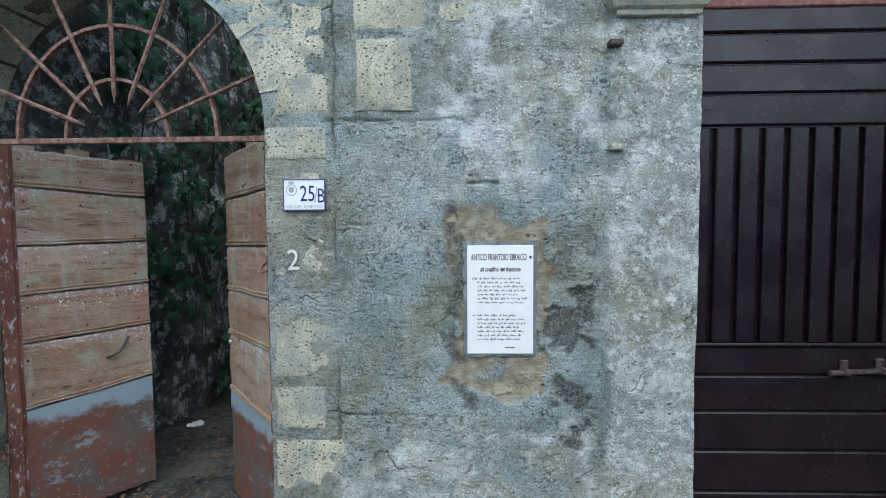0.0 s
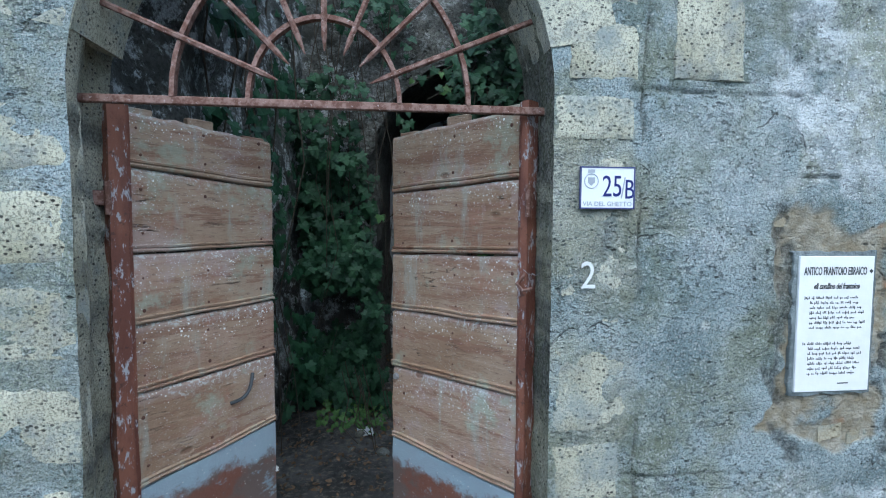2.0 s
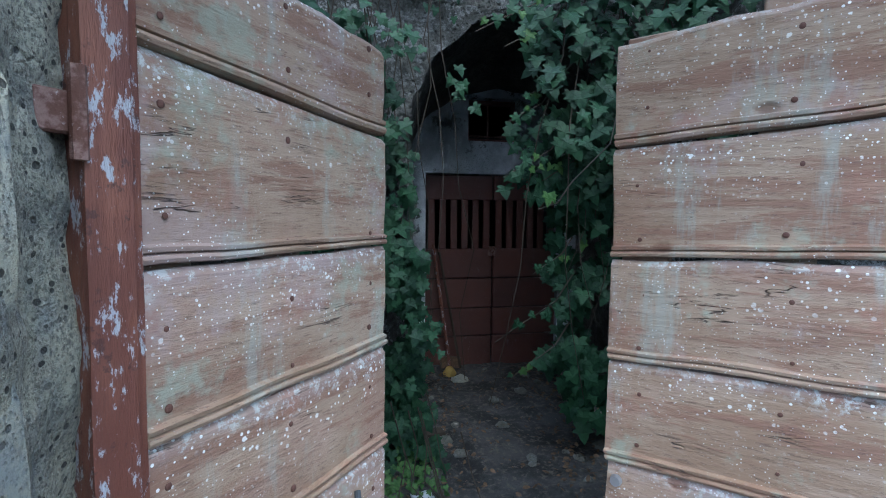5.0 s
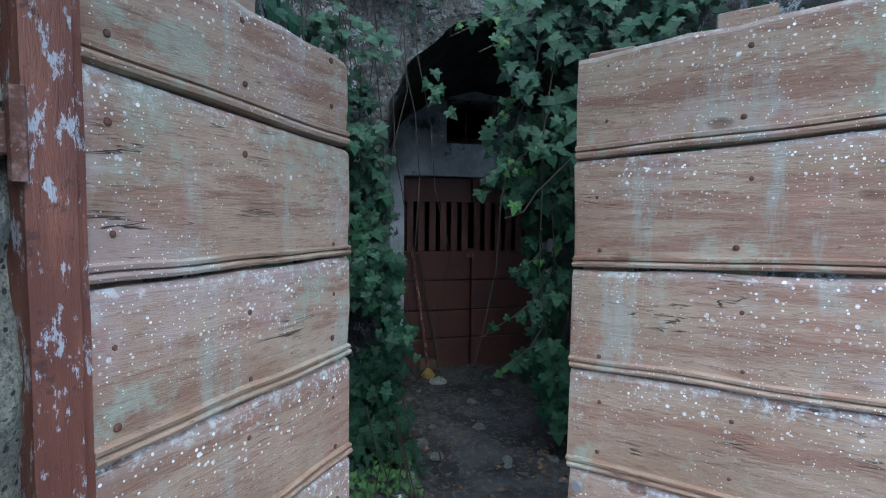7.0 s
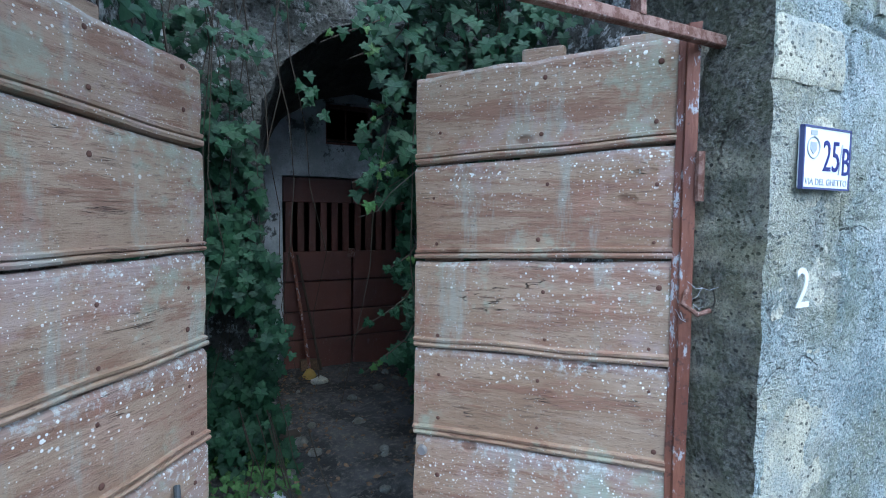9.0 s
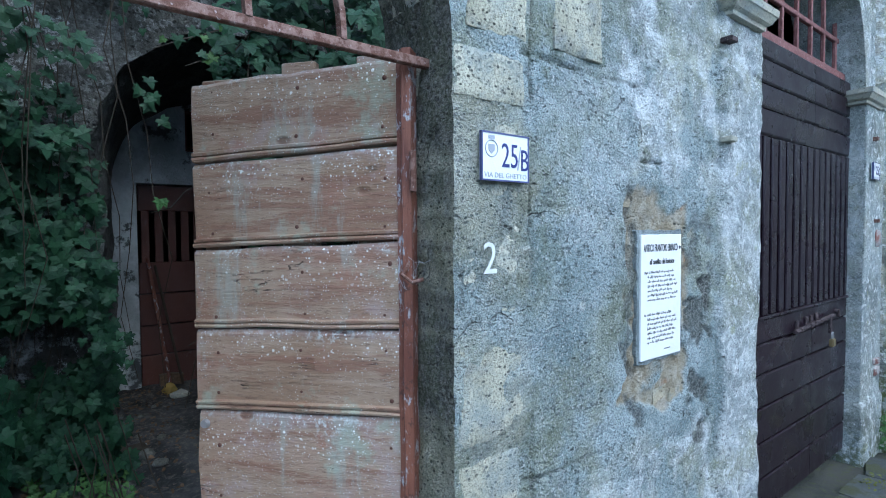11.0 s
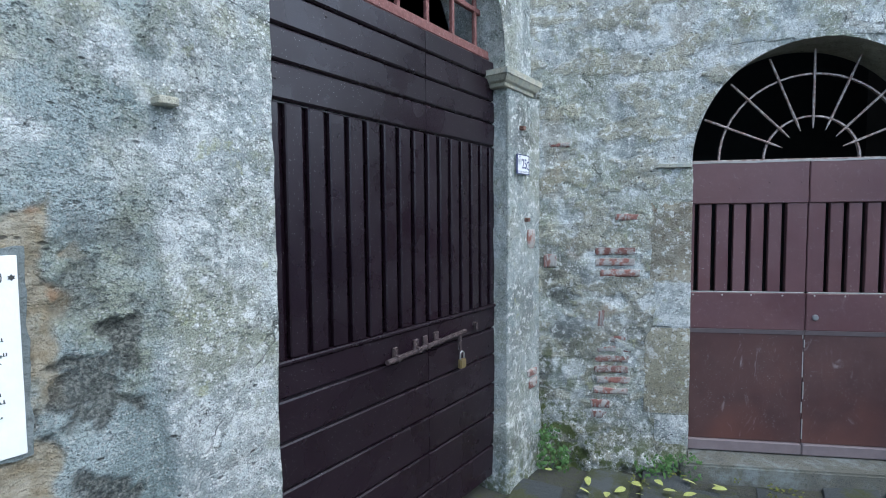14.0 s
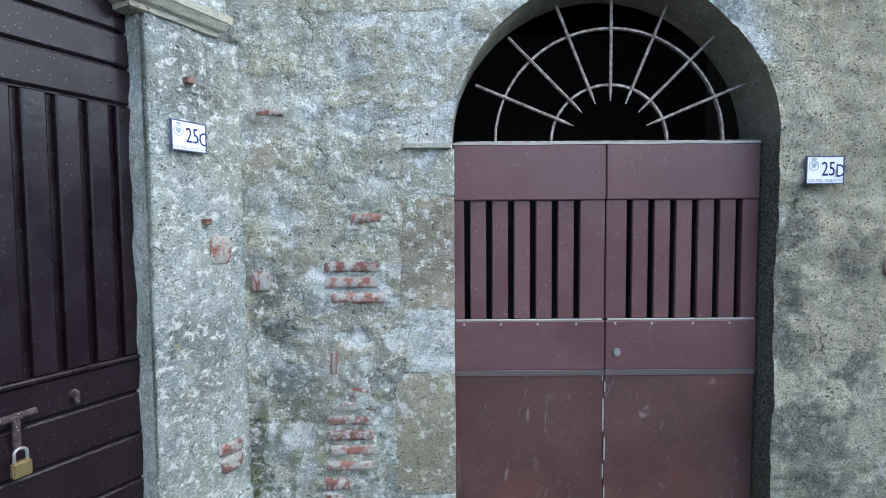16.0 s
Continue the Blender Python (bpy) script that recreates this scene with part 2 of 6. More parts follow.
def make_old_paint(name, base, faded, rust, spatter=1.0):
    """Oil paint on boards, sun-faded, with grain, knots, drips and bird-lime spatter."""
    g = Nodes(name, 0.62)
    grain = g.noise(3.5, 8, 0.75, g.co(0.7, 5, 6), warp=0.3)
    fine = g.noise(22.0, 6, 0.85, g.co(0.9, 4, 5))
    crack = g.ramp(g.noise(3.2, 4, 0.6, g.co(0.45, 4, 7.5), warp=0.7), 0.492, 0.5)
    crack2 = g.ramp(g.noise(3.2, 4, 0.6, g.co(0.45, 4, 7.5), warp=0.7), 0.508, 0.5)
    split = g.op("MULTIPLY", g.op("MULTIPLY", crack, crack2), g.ramp(g.noise(4.5, 3), 0.55, 0.62))
    blot = g.noise(3.4, 6, 0.65)
    col = g.mix(g.ramp(blot, 0.34, 0.66), base, faded)
    col = g.mix(g.ramp(g.rnd(), 0.0, 1.0, 0.0, 0.4), col, faded)
    col = g.mix(g.ramp(g.noise(2.3, 7, 0.7), 0.50, 0.64, 0.0, 0.4), col, (0.40, 0.255, 0.20))
    col = g.mix(g.ramp(grain, 0.50, 0.60, 0.0, 0.8), col, rust)
    col = g.mix(g.ramp(grain, 0.46, 0.36, 0.0, 0.5), col, (0.43, 0.32, 0.235))
    col = g.mix(g.ramp(fine, 0.53, 0.64, 0.0, 0.7), col, (0.115, 0.066, 0.046))
    rim = g.ramp(g.op("ADD", g.attr("edge"), g.op("MULTIPLY", g.noise(14.0, 7, 0.8), 0.35)), 1.02, 1.14, 0.0, 0.6)
    col = g.mix(rim, col, (0.35, 0.255, 0.22))
    col = g.mix(g.ramp(g.noise(4.0, 6, 0.7), 0.54, 0.64, 0.0, 0.65), col, (0.34, 0.38, 0.29))
    col = g.mix(g.ramp(g.noise(3.1, 7, 0.75), 0.53, 0.62, 0.0, 0.5), col, (0.40, 0.31, 0.29))
    col = g.mix(g.ramp(g.noise(3.3, 6, 0.7, g.co(2.4, 2.4, 0.45)), 0.54, 0.66, 0.0, 0.45), col, (0.36, 0.41, 0.36))
    col = g.mix(g.ramp(g.noise(6.0, 6, 0.7), 0.56, 0.68, 0.0, 0.55), col, (0.29, 0.135, 0.09))
    col = g.mix(g.op("MULTIPLY", split, 0.9), col, (0.05, 0.03, 0.022))
    knot = g.op("SUBTRACT", 1.0, g.ramp(g.op("ADD", g.voro(3.4, g.co(1.0, 1, 1.8)), g.op("MULTIPLY", g.noise(30.0, 4, 0.7), 0.06)), 0.07, 0.14))
    col = g.mix(g.op("MULTIPLY", knot, 0.7), col, (0.13, 0.055, 0.03))
    lim = g.op("SUBTRACT", 1.0, g.ramp(g.op("ADD", g.voro(66.0), g.op("MULTIPLY", g.noise(50.0, 2), 0.16)), 0.24, 0.29))
    thick = g.ramp(g.noise(5.0, 6, 0.8, g.co(0.8, 1, 1.4)), 0.46, 0.54)
    # spatter gathers along the upper edges of the boards
    top = g.ramp(g.op("ADD", g.attr("edge"), g.op("MULTIPLY", g.noise(5.0, 4, 0.6), 0.75)), 0.70, 1.30, 0.05, 1.0)
    dots = g.op("MULTIPLY", g.op("SUBTRACT", 1.0, g.ramp(g.voro(115.0), 0.13, 0.19)), g.ramp(g.noise(3.1, 5, 0.75), 0.44, 0.54))
    lim = g.op("MULTIPLY", g.op("MULTIPLY", lim, thick), top)
    lim = g.op("MAXIMUM", lim, g.op("MULTIPLY", dots, 0.85))
    lim2 = g.op("MULTIPLY", g.op("MULTIPLY", g.op("SUBTRACT", 1.0, g.ramp(g.op("ADD", g.voro(30.0), g.op("MULTIPLY", g.noise(45.0, 4, 0.7), 0.34)), 0.27, 0.32)), thick), 0.95)
    wash = g.op("MULTIPLY", g.ramp(g.noise(38.0, 6, 0.75), 0.50, 0.60), g.ramp(g.op("ADD", g.attr("edge"), g.op("MULTIPLY", g.noise(6.0, 4), 0.5)), 1.06, 1.26))
    col = g.mix(g.op("MULTIPLY", g.op("MAXIMUM", lim, g.op("MULTIPLY", lim2, top)), spatter), col, (0.86, 0.87, 0.84))
    col = g.mix(g.op("MULTIPLY", wash, 0.75 * spatter), col, (0.62, 0.66, 0.64))
    h = g.op("SUBTRACT", g.op("ADD", g.op("MULTIPLY", grain, 0.42), g.op("MULTIPLY", fine, 0.26)), g.op("MULTIPLY", split, 0.6))
    return g.done(col, g.op("SUBTRACT", h, g.op("MULTIPLY", knot, 0.4)), 0.013, g.ramp(blot, 0.3, 0.7, 0.55, 0.75))


def make_sheet(name):
    g = Nodes(name, 0.6)
    col = g.mix(g.ramp(g.noise(5.0, 6, 0.65), 0.42, 0.56), (0.155, 0.066, 0.044), (0.12, 0.088, 0.075))
    col = g.mix(g.ramp(g.noise(6.5, 7, 0.75, g.co(1, 1, 1.6)), 0.56, 0.63, 0.0, 0.8), col, (0.22, 0.28, 0.32))
    col = g.mix(g.ramp(g.op("ADD", g.attr("edge"), g.op("MULTIPLY", g.noise(9.0, 7, 0.75), 0.5)), 1.08, 1.17, 0.0, 0.85), col, (0.28, 0.36, 0.41))
    col = g.mix(g.ramp(g.voro(46.0), 0.08, 0.13, 0.8, 0.0), col, (0.6, 0.6, 0.58))
    return g.done(col, g.noise(25.0, 5, 0.7), 0.004)


def make_stile(name):
    g = Nodes(name, 0.6)
    col = g.mix(g.ramp(g.noise(4.0, 5, 0.6, g.co(3, 3, 1)), 0.4, 0.62), (0.13, 0.045, 0.028), (0.21, 0.082, 0.048))
    col = g.mix(g.ramp(g.noise(19.0, 7, 0.75, g.co(2, 2, 0.8)), 0.55, 0.60), col, (0.40, 0.40, 0.42))
    col = g.mix(g.ramp(g.noise(33.0, 5, 0.7), 0.58, 0.66, 0.0, 0.8), col, (0.06, 0.025, 0.02))
    return g.done(col, g.noise(40.0, 5, 0.7, g.co(3, 3, 0.6)), 0.004)


def make_gate_paint(name, base, faded, fleck=0.35, rough=0.38, chalk=0.0, spec=0.5):
    """Oil-painted boards: faint grain, dust and a few chips."""
    g = Nodes(name, rough)
    g.b.inputs["Specular IOR Level"].default_value = spec
    grain = g.noise(20.0, 5, 0.6)
    col = g.mix(g.ramp(g.noise(2.0, 5, 0.6), 0.35, 0.65), base, faded)
    col = g.mix(g.ramp(g.rnd(), 0.0, 1.0, 0.0, 0.35), col, faded)
    flecks = g.op("MULTIPLY", g.ramp(g.voro(70.0), 0.08, 0.15, fleck, 0.0), g.ramp(g.noise(5.0, 5, 0.7), 0.44, 0.54))
    col = g.mix(flecks, col, (0.55, 0.55, 0.55))
    if chalk:
        scr = g.ramp(g.noise(9.0, 7, 0.75, g.co(1, 1, 0.5), warp=1.5), 0.58, 0.72, 0.0, chalk)
        col = g.mix(scr, col, (0.30, 0.27, 0.27))
        col = g.mix(g.ramp(g.noise(1.6, 3), 0.45, 0.7, 0.0, chalk), col, (0.13, 0.055, 0.045))
    return g.done(col, grain, 0.0012, g.ramp(g.noise(5.0, 4), 0.3, 0.7, rough - 0.08, rough + 0.14))


def make_iron(name, a=(0.12, 0.052, 0.034), b=(0.25, 0.155, 0.125)):
    g = Nodes(name, 0.75, 0.15)
    col = g.mix(g.ramp(g.noise(38.0, 6, 0.7), 0.42, 0.60), a, b)
    col = g.mix(g.ramp(g.noise(90.0, 4, 0.7), 0.60, 0.70), col, (0.40, 0.33, 0.31))
    return g.done(col, g.noise(120.0, 4, 0.7), 0.003)


def make_flat(name, col, rough=0.5, metal=0.0, vary=0.12):
    g = Nodes(name, rough, metal)
    c = g.mix(g.ramp(g.noise(18.0, 5, 0.6), 0.3, 0.7, 0.0, 1.0), col, tuple(max(0.0, v * (1 - vary)) for v in col))
    return g.done(c, g.noise(80.0, 3), 0.0008)


def make_brick(name):
    g = Nodes(name, 0.9)
    col = g.mix(g.rnd(), (0.17, 0.075, 0.062), (0.28, 0.13, 0.105))
    col = g.mix(g.ramp(g.noise(22.0, 6, 0.75), 0.44, 0.55, 0.0, 0.85), col, (0.40, 0.40, 0.38))
    return g.done(col, g.noise(45.0, 6, 0.7), 0.012)


def make_leaf(name, a, b):
    g = Nodes(name, 0.55)
    g.b.inputs["Specular IOR Level"].default_value = 0.25
    col = g.mix(g.isl(), a, b)
    col = g.mix(g.ramp(g.noise(60.0, 3), 0.4, 0.7, 0.0, 0.4), col, tuple(v * 1.5 for v in b))
    return g.done(col, g.noise(90.0, 3), 0.002)


def make_ground(name, a, b, c):
    g = Nodes(name, 0.95)
    col = g.mix(g.ramp(g.noise(3.0, 6, 0.65), 0.36, 0.64), a, b)
    col = g.mix(g.ramp(g.noise(24.0, 6, 0.7), 0.5, 0.66, 0.0, 0.8), col, c)
    return g.done(col, g.noise(30.0, 7, 0.7), 0.03)


def make_paving(name):
    g = Nodes(name, 0.75)
    col = g.mix(g.rnd(), (0.040, 0.047, 0.052), (0.085, 0.094, 0.097))
    col = g.mix(g.ramp(g.noise(4.0, 6, 0.65), 0.49, 0.58, 0.0, 0.85), col, (0.055, 0.062, 0.018))
    col = g.mix(g.ramp(g.noise(30.0, 5, 0.7), 0.45, 0.7, 0.0, 0.5), col, (0.06, 0.065, 0.06))
    return g.done(col, g.noise(22.0, 6, 0.7), 0.015)


WALL = make_wall("weathered_plaster")
TUFF = make_tuff("tuff_block")
ASHLAR = make_tuff("grey_ashlar", (0.46, 0.46, 0.42), 0.4)
ROCK = make_rock("tuff_rock")
# darker copy of the rock, the vault's shade put into its colour
VAULT_SHADE = make_rock("shaded_vault_tuff", 0.08)
# the same rock with less pale crust
SPARSE_CRUST = make_rock("sparse_crust_tuff", 0.30)
OLDPLASTER = make_old_plaster("old_plaster")
PLANK = make_old_paint("faded_brown_paint", (0.262, 0.168, 0.102), (0.378, 0.280, 0.196), (0.225, 0.115, 0.072))
SHEET = make_sheet("peeling_panel")
STILE = make_stile("red_brown_stile")
GATE = make_gate_paint("dark_maroon_paint", (0.0100, 0.0052, 0.0088), (0.014, 0.0075, 0.0122), 0.3, 0.27, 0.0, 0.40)
MAROON = make_gate_paint("faded_maroon_paint", (0.088, 0.040, 0.046), (0.125, 0.064, 0.070), 0.75, 0.42, 0.18)
PANEL = make_gate_paint("scuffed_maroon_panel", (0.058, 0.027, 0.027), (0.084, 0.043, 0.041), 0.6, 0.45, 0.8)
CELLAR = make_gate_paint("red_oxide_paint", (0.075, 0.036, 0.029), (0.125, 0.048, 0.034), 0.3, 0.6, 0.3)
DUSTY = make_flat("dusty_ledge", (0.38, 0.37, 0.36), 0.9)
RUST = make_iron("rusty_iron")
RAIL = make_iron("painted_rail", (0.15, 0.055, 0.05), (0.22, 0.10, 0.09))
PALE_IRON = make_iron("grey_rusty_iron", (0.24, 0.17, 0.15), (0.42, 0.38, 0.36))
NAIL = make_flat("nail_rust", (0.10, 0.045, 0.03), 0.8)
STEEL = make_flat("galvanised_steel", (0.42, 0.42, 0.43), 0.4, 0.7)
BRASS = make_flat("worn_brass", (0.42, 0.33, 0.17), 0.38, 0.8)
CERAMIC = make_flat("white_glaze", (0.80, 0.81, 0.82), 0.18, 0.0, 0.04)
RIMBLUE = make_flat("blue_grey_glaze", (0.075, 0.085, 0.20), 0.25)
HANDLE = make_flat("dull_iron", (0.06, 0.068, 0.075), 0.5, 0.4)
BLUE = make_flat("cobalt_glaze", (0.025, 0.03, 0.16), 0.25)
PAPER = make_flat("white_panel", (0.82, 0.82, 0.81), 0.45, 0.0, 0.05)
INK = make_flat("black_ink", (0.045, 0.047, 0.045), 0.6)
GREYINK = make_flat("grey_print", (0.36, 0.38, 0.42), 0.5)
WHITEPAINT = make_flat("white_brushed_paint", (0.72, 0.73, 0.70), 0.8)
BRICK = make_brick("old_brick")
MOULD = make_tuff("moulding_stone", (0.50, 0.48, 0.40), 0.5)
GREY_MORTAR = make_ground("grey_mortar", (0.20, 0.23, 0.23), (0.33, 0.37, 0.37), (0.13, 0.15, 0.15))
# near-black colour stands in for the darkness of unlit rooms
ROOM_DARK = make_flat("painted_room_dark", (0.05, 0.05, 0.05), 0.95)
STREET = make_ground("street_dirt", (0.04, 0.042, 0.036), (0.075, 0.075, 0.062), (0.07, 0.085, 0.028))
LITTER = make_ground("cellar_earth", (0.030, 0.031, 0.031), (0.095, 0.096, 0.093), (0.17, 0.15, 0.12))
PAVING = make_paving("basalt_sett")
IVY = make_leaf("ivy_leaf", (0.008, 0.032, 0.017), (0.028, 0.078, 0.034))
IVYLIGHT = make_leaf("ivy_young_leaf", (0.035, 0.085, 0.022), (0.075, 0.15, 0.04))
DEADLEAF = make_leaf("dead_leaf", (0.06, 0.040, 0.024), (0.16, 0.105, 0.06))
STEM = make_flat("ivy_stem", (0.055, 0.043, 0.03), 0.9)
PLASTER_FAR = make_old_plaster("facing_wall_plaster")
OCHRE_STONE = make_tuff("ochre_stone", (0.40, 0.31, 0.18), 0.55)
DARK_STONE = make_tuff("dark_stone", (0.09, 0.092, 0.085), 0.85)
BOLT = make_iron("dark_worn_iron", (0.028, 0.018, 0.020), (0.075, 0.052, 0.052))
LEDGE = make_flat("dusty_maroon_ledge", (0.20, 0.16, 0.165), 0.8)


# ---- mesh kit ----
def obj(name, me, material, parent=None):
    if material:
        me.materials.append(material)
    ob = new(name, me)
    if parent:
        ob.parent = parent
    return ob


def part(name, bm, material, parent, label="", smooth=False):
    me = bpy.data.meshes.new(name)
    bmesh.ops.recalc_face_normals(bm, faces=bm.faces)
    bm.to_mesh(me)
    bm.free()
    for p in me.polygons:
        p.use_smooth = smooth
    ob = obj(name, me, material, parent)
    if label:
        ob["label"] = label
    return ob


def thing(name, m, label, category, group="", kind=""):
    ob = new(name)
    ob.matrix_world = m
    ob.empty_display_size = 0.1
    return tagged(ob, label, category, group, kind)


def box(x0, x1, y0, y1, z0, z1, bevel=0.0, segs=1, bm=None):
    out = bm or bmesh.new()
    r = bmesh.ops.create_cube(out, size=1, matrix=Matrix.LocRotScale(((x0 + x1) / 2, (y0 + y1) / 2, (z0 + z1) / 2), None, (abs(x1 - x0), abs(y1 - y0), abs(z1 - z0))))
    if bevel:
        es = list({e for v in r["verts"] for e in v.link_edges})
        bmesh.ops.bevel(out, geom=es, offset=bevel, segments=segs, affect="EDGES", clamp_overlap=True)
    return out


def rod(points, r, sides=8, bm=None, r1=None):
    """A round bar along a line of points."""
    out = bm or bmesh.new()
    pts = [Vector(p) for p in points]
    rings = []
    for i, p in enumerate(pts):
        d = (pts[min(i + 1, len(pts) - 1)] - pts[max(i - 1, 0)]).normalized()
        a = d.cross(Vector((0.31, 0.94, 0.13))).normalized()
        b = d.cross(a)
        rr = r + ((r1 if r1 is not None else r) - r) * i / max(1, len(pts) - 1)
        rings.append([out.verts.new(p + (a * math.cos(6.2832 * k / sides) + b * math.sin(6.2832 * k / sides)) * rr) for k in range(sides)])
    for q, w in zip(rings, rings[1:]):
        for k in range(sides):
            out.faces.new((q[k], q[(k + 1) % sides], w[(k + 1) % sides], w[k]))
    out.faces.new(rings[0]), out.faces.new(rings[-1][::-1])
    return out


def prism(profile, a, b, axis="x", cuts=1, wob=0.0, seed=0.0):
    """A closed profile of two coordinates drawn out along an axis."""
    bm = bmesh.new()
    rings = []
    for i in range(cuts + 1):
        t = a + (b - a) * i / cuts
        ring = []
        for p, q in profile:
            w = wob * noise.noise(Vector((t * 5, q * 2 + seed, seed)))
            v = {"x": (t, p + w * 0.6, q + w), "y": (p, t, q), "z": (p + w, q, t)}[axis]
            ring.append(bm.verts.new(v))
        rings.append(ring)
    k = len(profile)
    for q, w in zip(rings, rings[1:]):
        for j in range(k):
            bm.faces.new((q[j], q[(j + 1) % k], w[(j + 1) % k], w[j]))
    bm.faces.new(rings[0]), bm.faces.new(rings[-1][::-1])
    return bm


def fbm(x, y, z, f, octaves=4):
    return noise.fractal(Vector((x * f, y * f, z * f)), 1.0, 2.0, octaves)


def ss(a, b, v):
    t = min(1.0, max(0.0, (v - a) / (b - a)))
    return t * t * (3 - 2 * t)


def patch(x, z, x0, x1, z0, z1, soft=0.03, warp=0.06, seed=0.0):
    """1 inside a ragged-edged patch of wall, 0 outside."""
    wx = warp * fbm(x, seed, z, 4.0, 4)
    wz = warp * fbm(x, seed + 9, z, 4.0, 4)
    d = min(x + wx - x0, x1 - x - wx, z + wz - z0, z1 - z - wz)
    return ss(-soft, soft, d)


MASKS = ("lime", "tuff", "ochre", "dark", "lichen", "moss")


class Sheet:
    """Grids of a wall's faces gathered into one mesh, with the regions of its surface."""

    def __init__(self):
        self.v, self.f, self.a = [], [], {k: [] for k in MASKS}

    def grid(self, nu, nv, place, regions):
        base = len(self.v)
        for j in range(nv + 1):
            for i in range(nu + 1):
                p, x, z = place(i / nu, j / nv)
                self.v.append(p)
                r = regions(x, z)
                for k in MASKS:
                    self.a[k].append(r.get(k, 0.0))
        w = nu + 1
        for j in range(nv):
            for i in range(nu):
                q = base + j * w + i
                self.f.append((q, q + 1, q + w + 1, q + w))

    def quad(self, *pts):
        base = len(self.v)
        self.v += [tuple(p) for p in pts]
        self.f.append(tuple(range(base, base + len(pts))))
        for k in MASKS:
            self.a[k] += [0.3 if k == "lime" else 0.0] * len(pts)

    def make(self, name, material):
        me = bpy.data.meshes.new(name)
        me.from_pydata(self.v, [], self.f)
        for k in MASKS:
            at = me.attributes.new(k, "FLOAT", "POINT")
            at.data.foreach_set("value", np.array(self.a[k], dtype=np.float32))
        me.shade_smooth()
        return obj(name, me, material)


# ---- plan of the place ----
FACE, BACK = 2.10, 2.42                    # street wall, front and back
DOOR_L, DOOR_R, DOOR_S, DOOR_A = -2.165, -0.752, 2.05, 0.7065
DOOR_C = (DOOR_L + DOOR_R) / 2
GATE_L, GATE_R, GATE_S = 1.075, 2.62, 2.50
GATE_C, GATE_A = (GATE_L + GATE_R) / 2, (GATE_R - GATE_L) / 2
CORNER = Vector((3.045, 2.06, 0))
ALONG, OUT = Vector((0.454, -0.891, 0)), Vector((-0.891, -0.454, 0))
SIDE_L, SIDE_R, SIDE_S = 0.945, 2.385, 1.94
SIDE_C, SIDE_A = (SIDE_L + SIDE_R) / 2, (SIDE_R - SIDE_L) / 2


def edge(z, c, a, s, sign):
    """The edge of an arched opening at a height."""
    if z <= s:
        return c + sign * a
    return c + sign * math.sqrt(max(0.0, a * a - (z - s) ** 2))


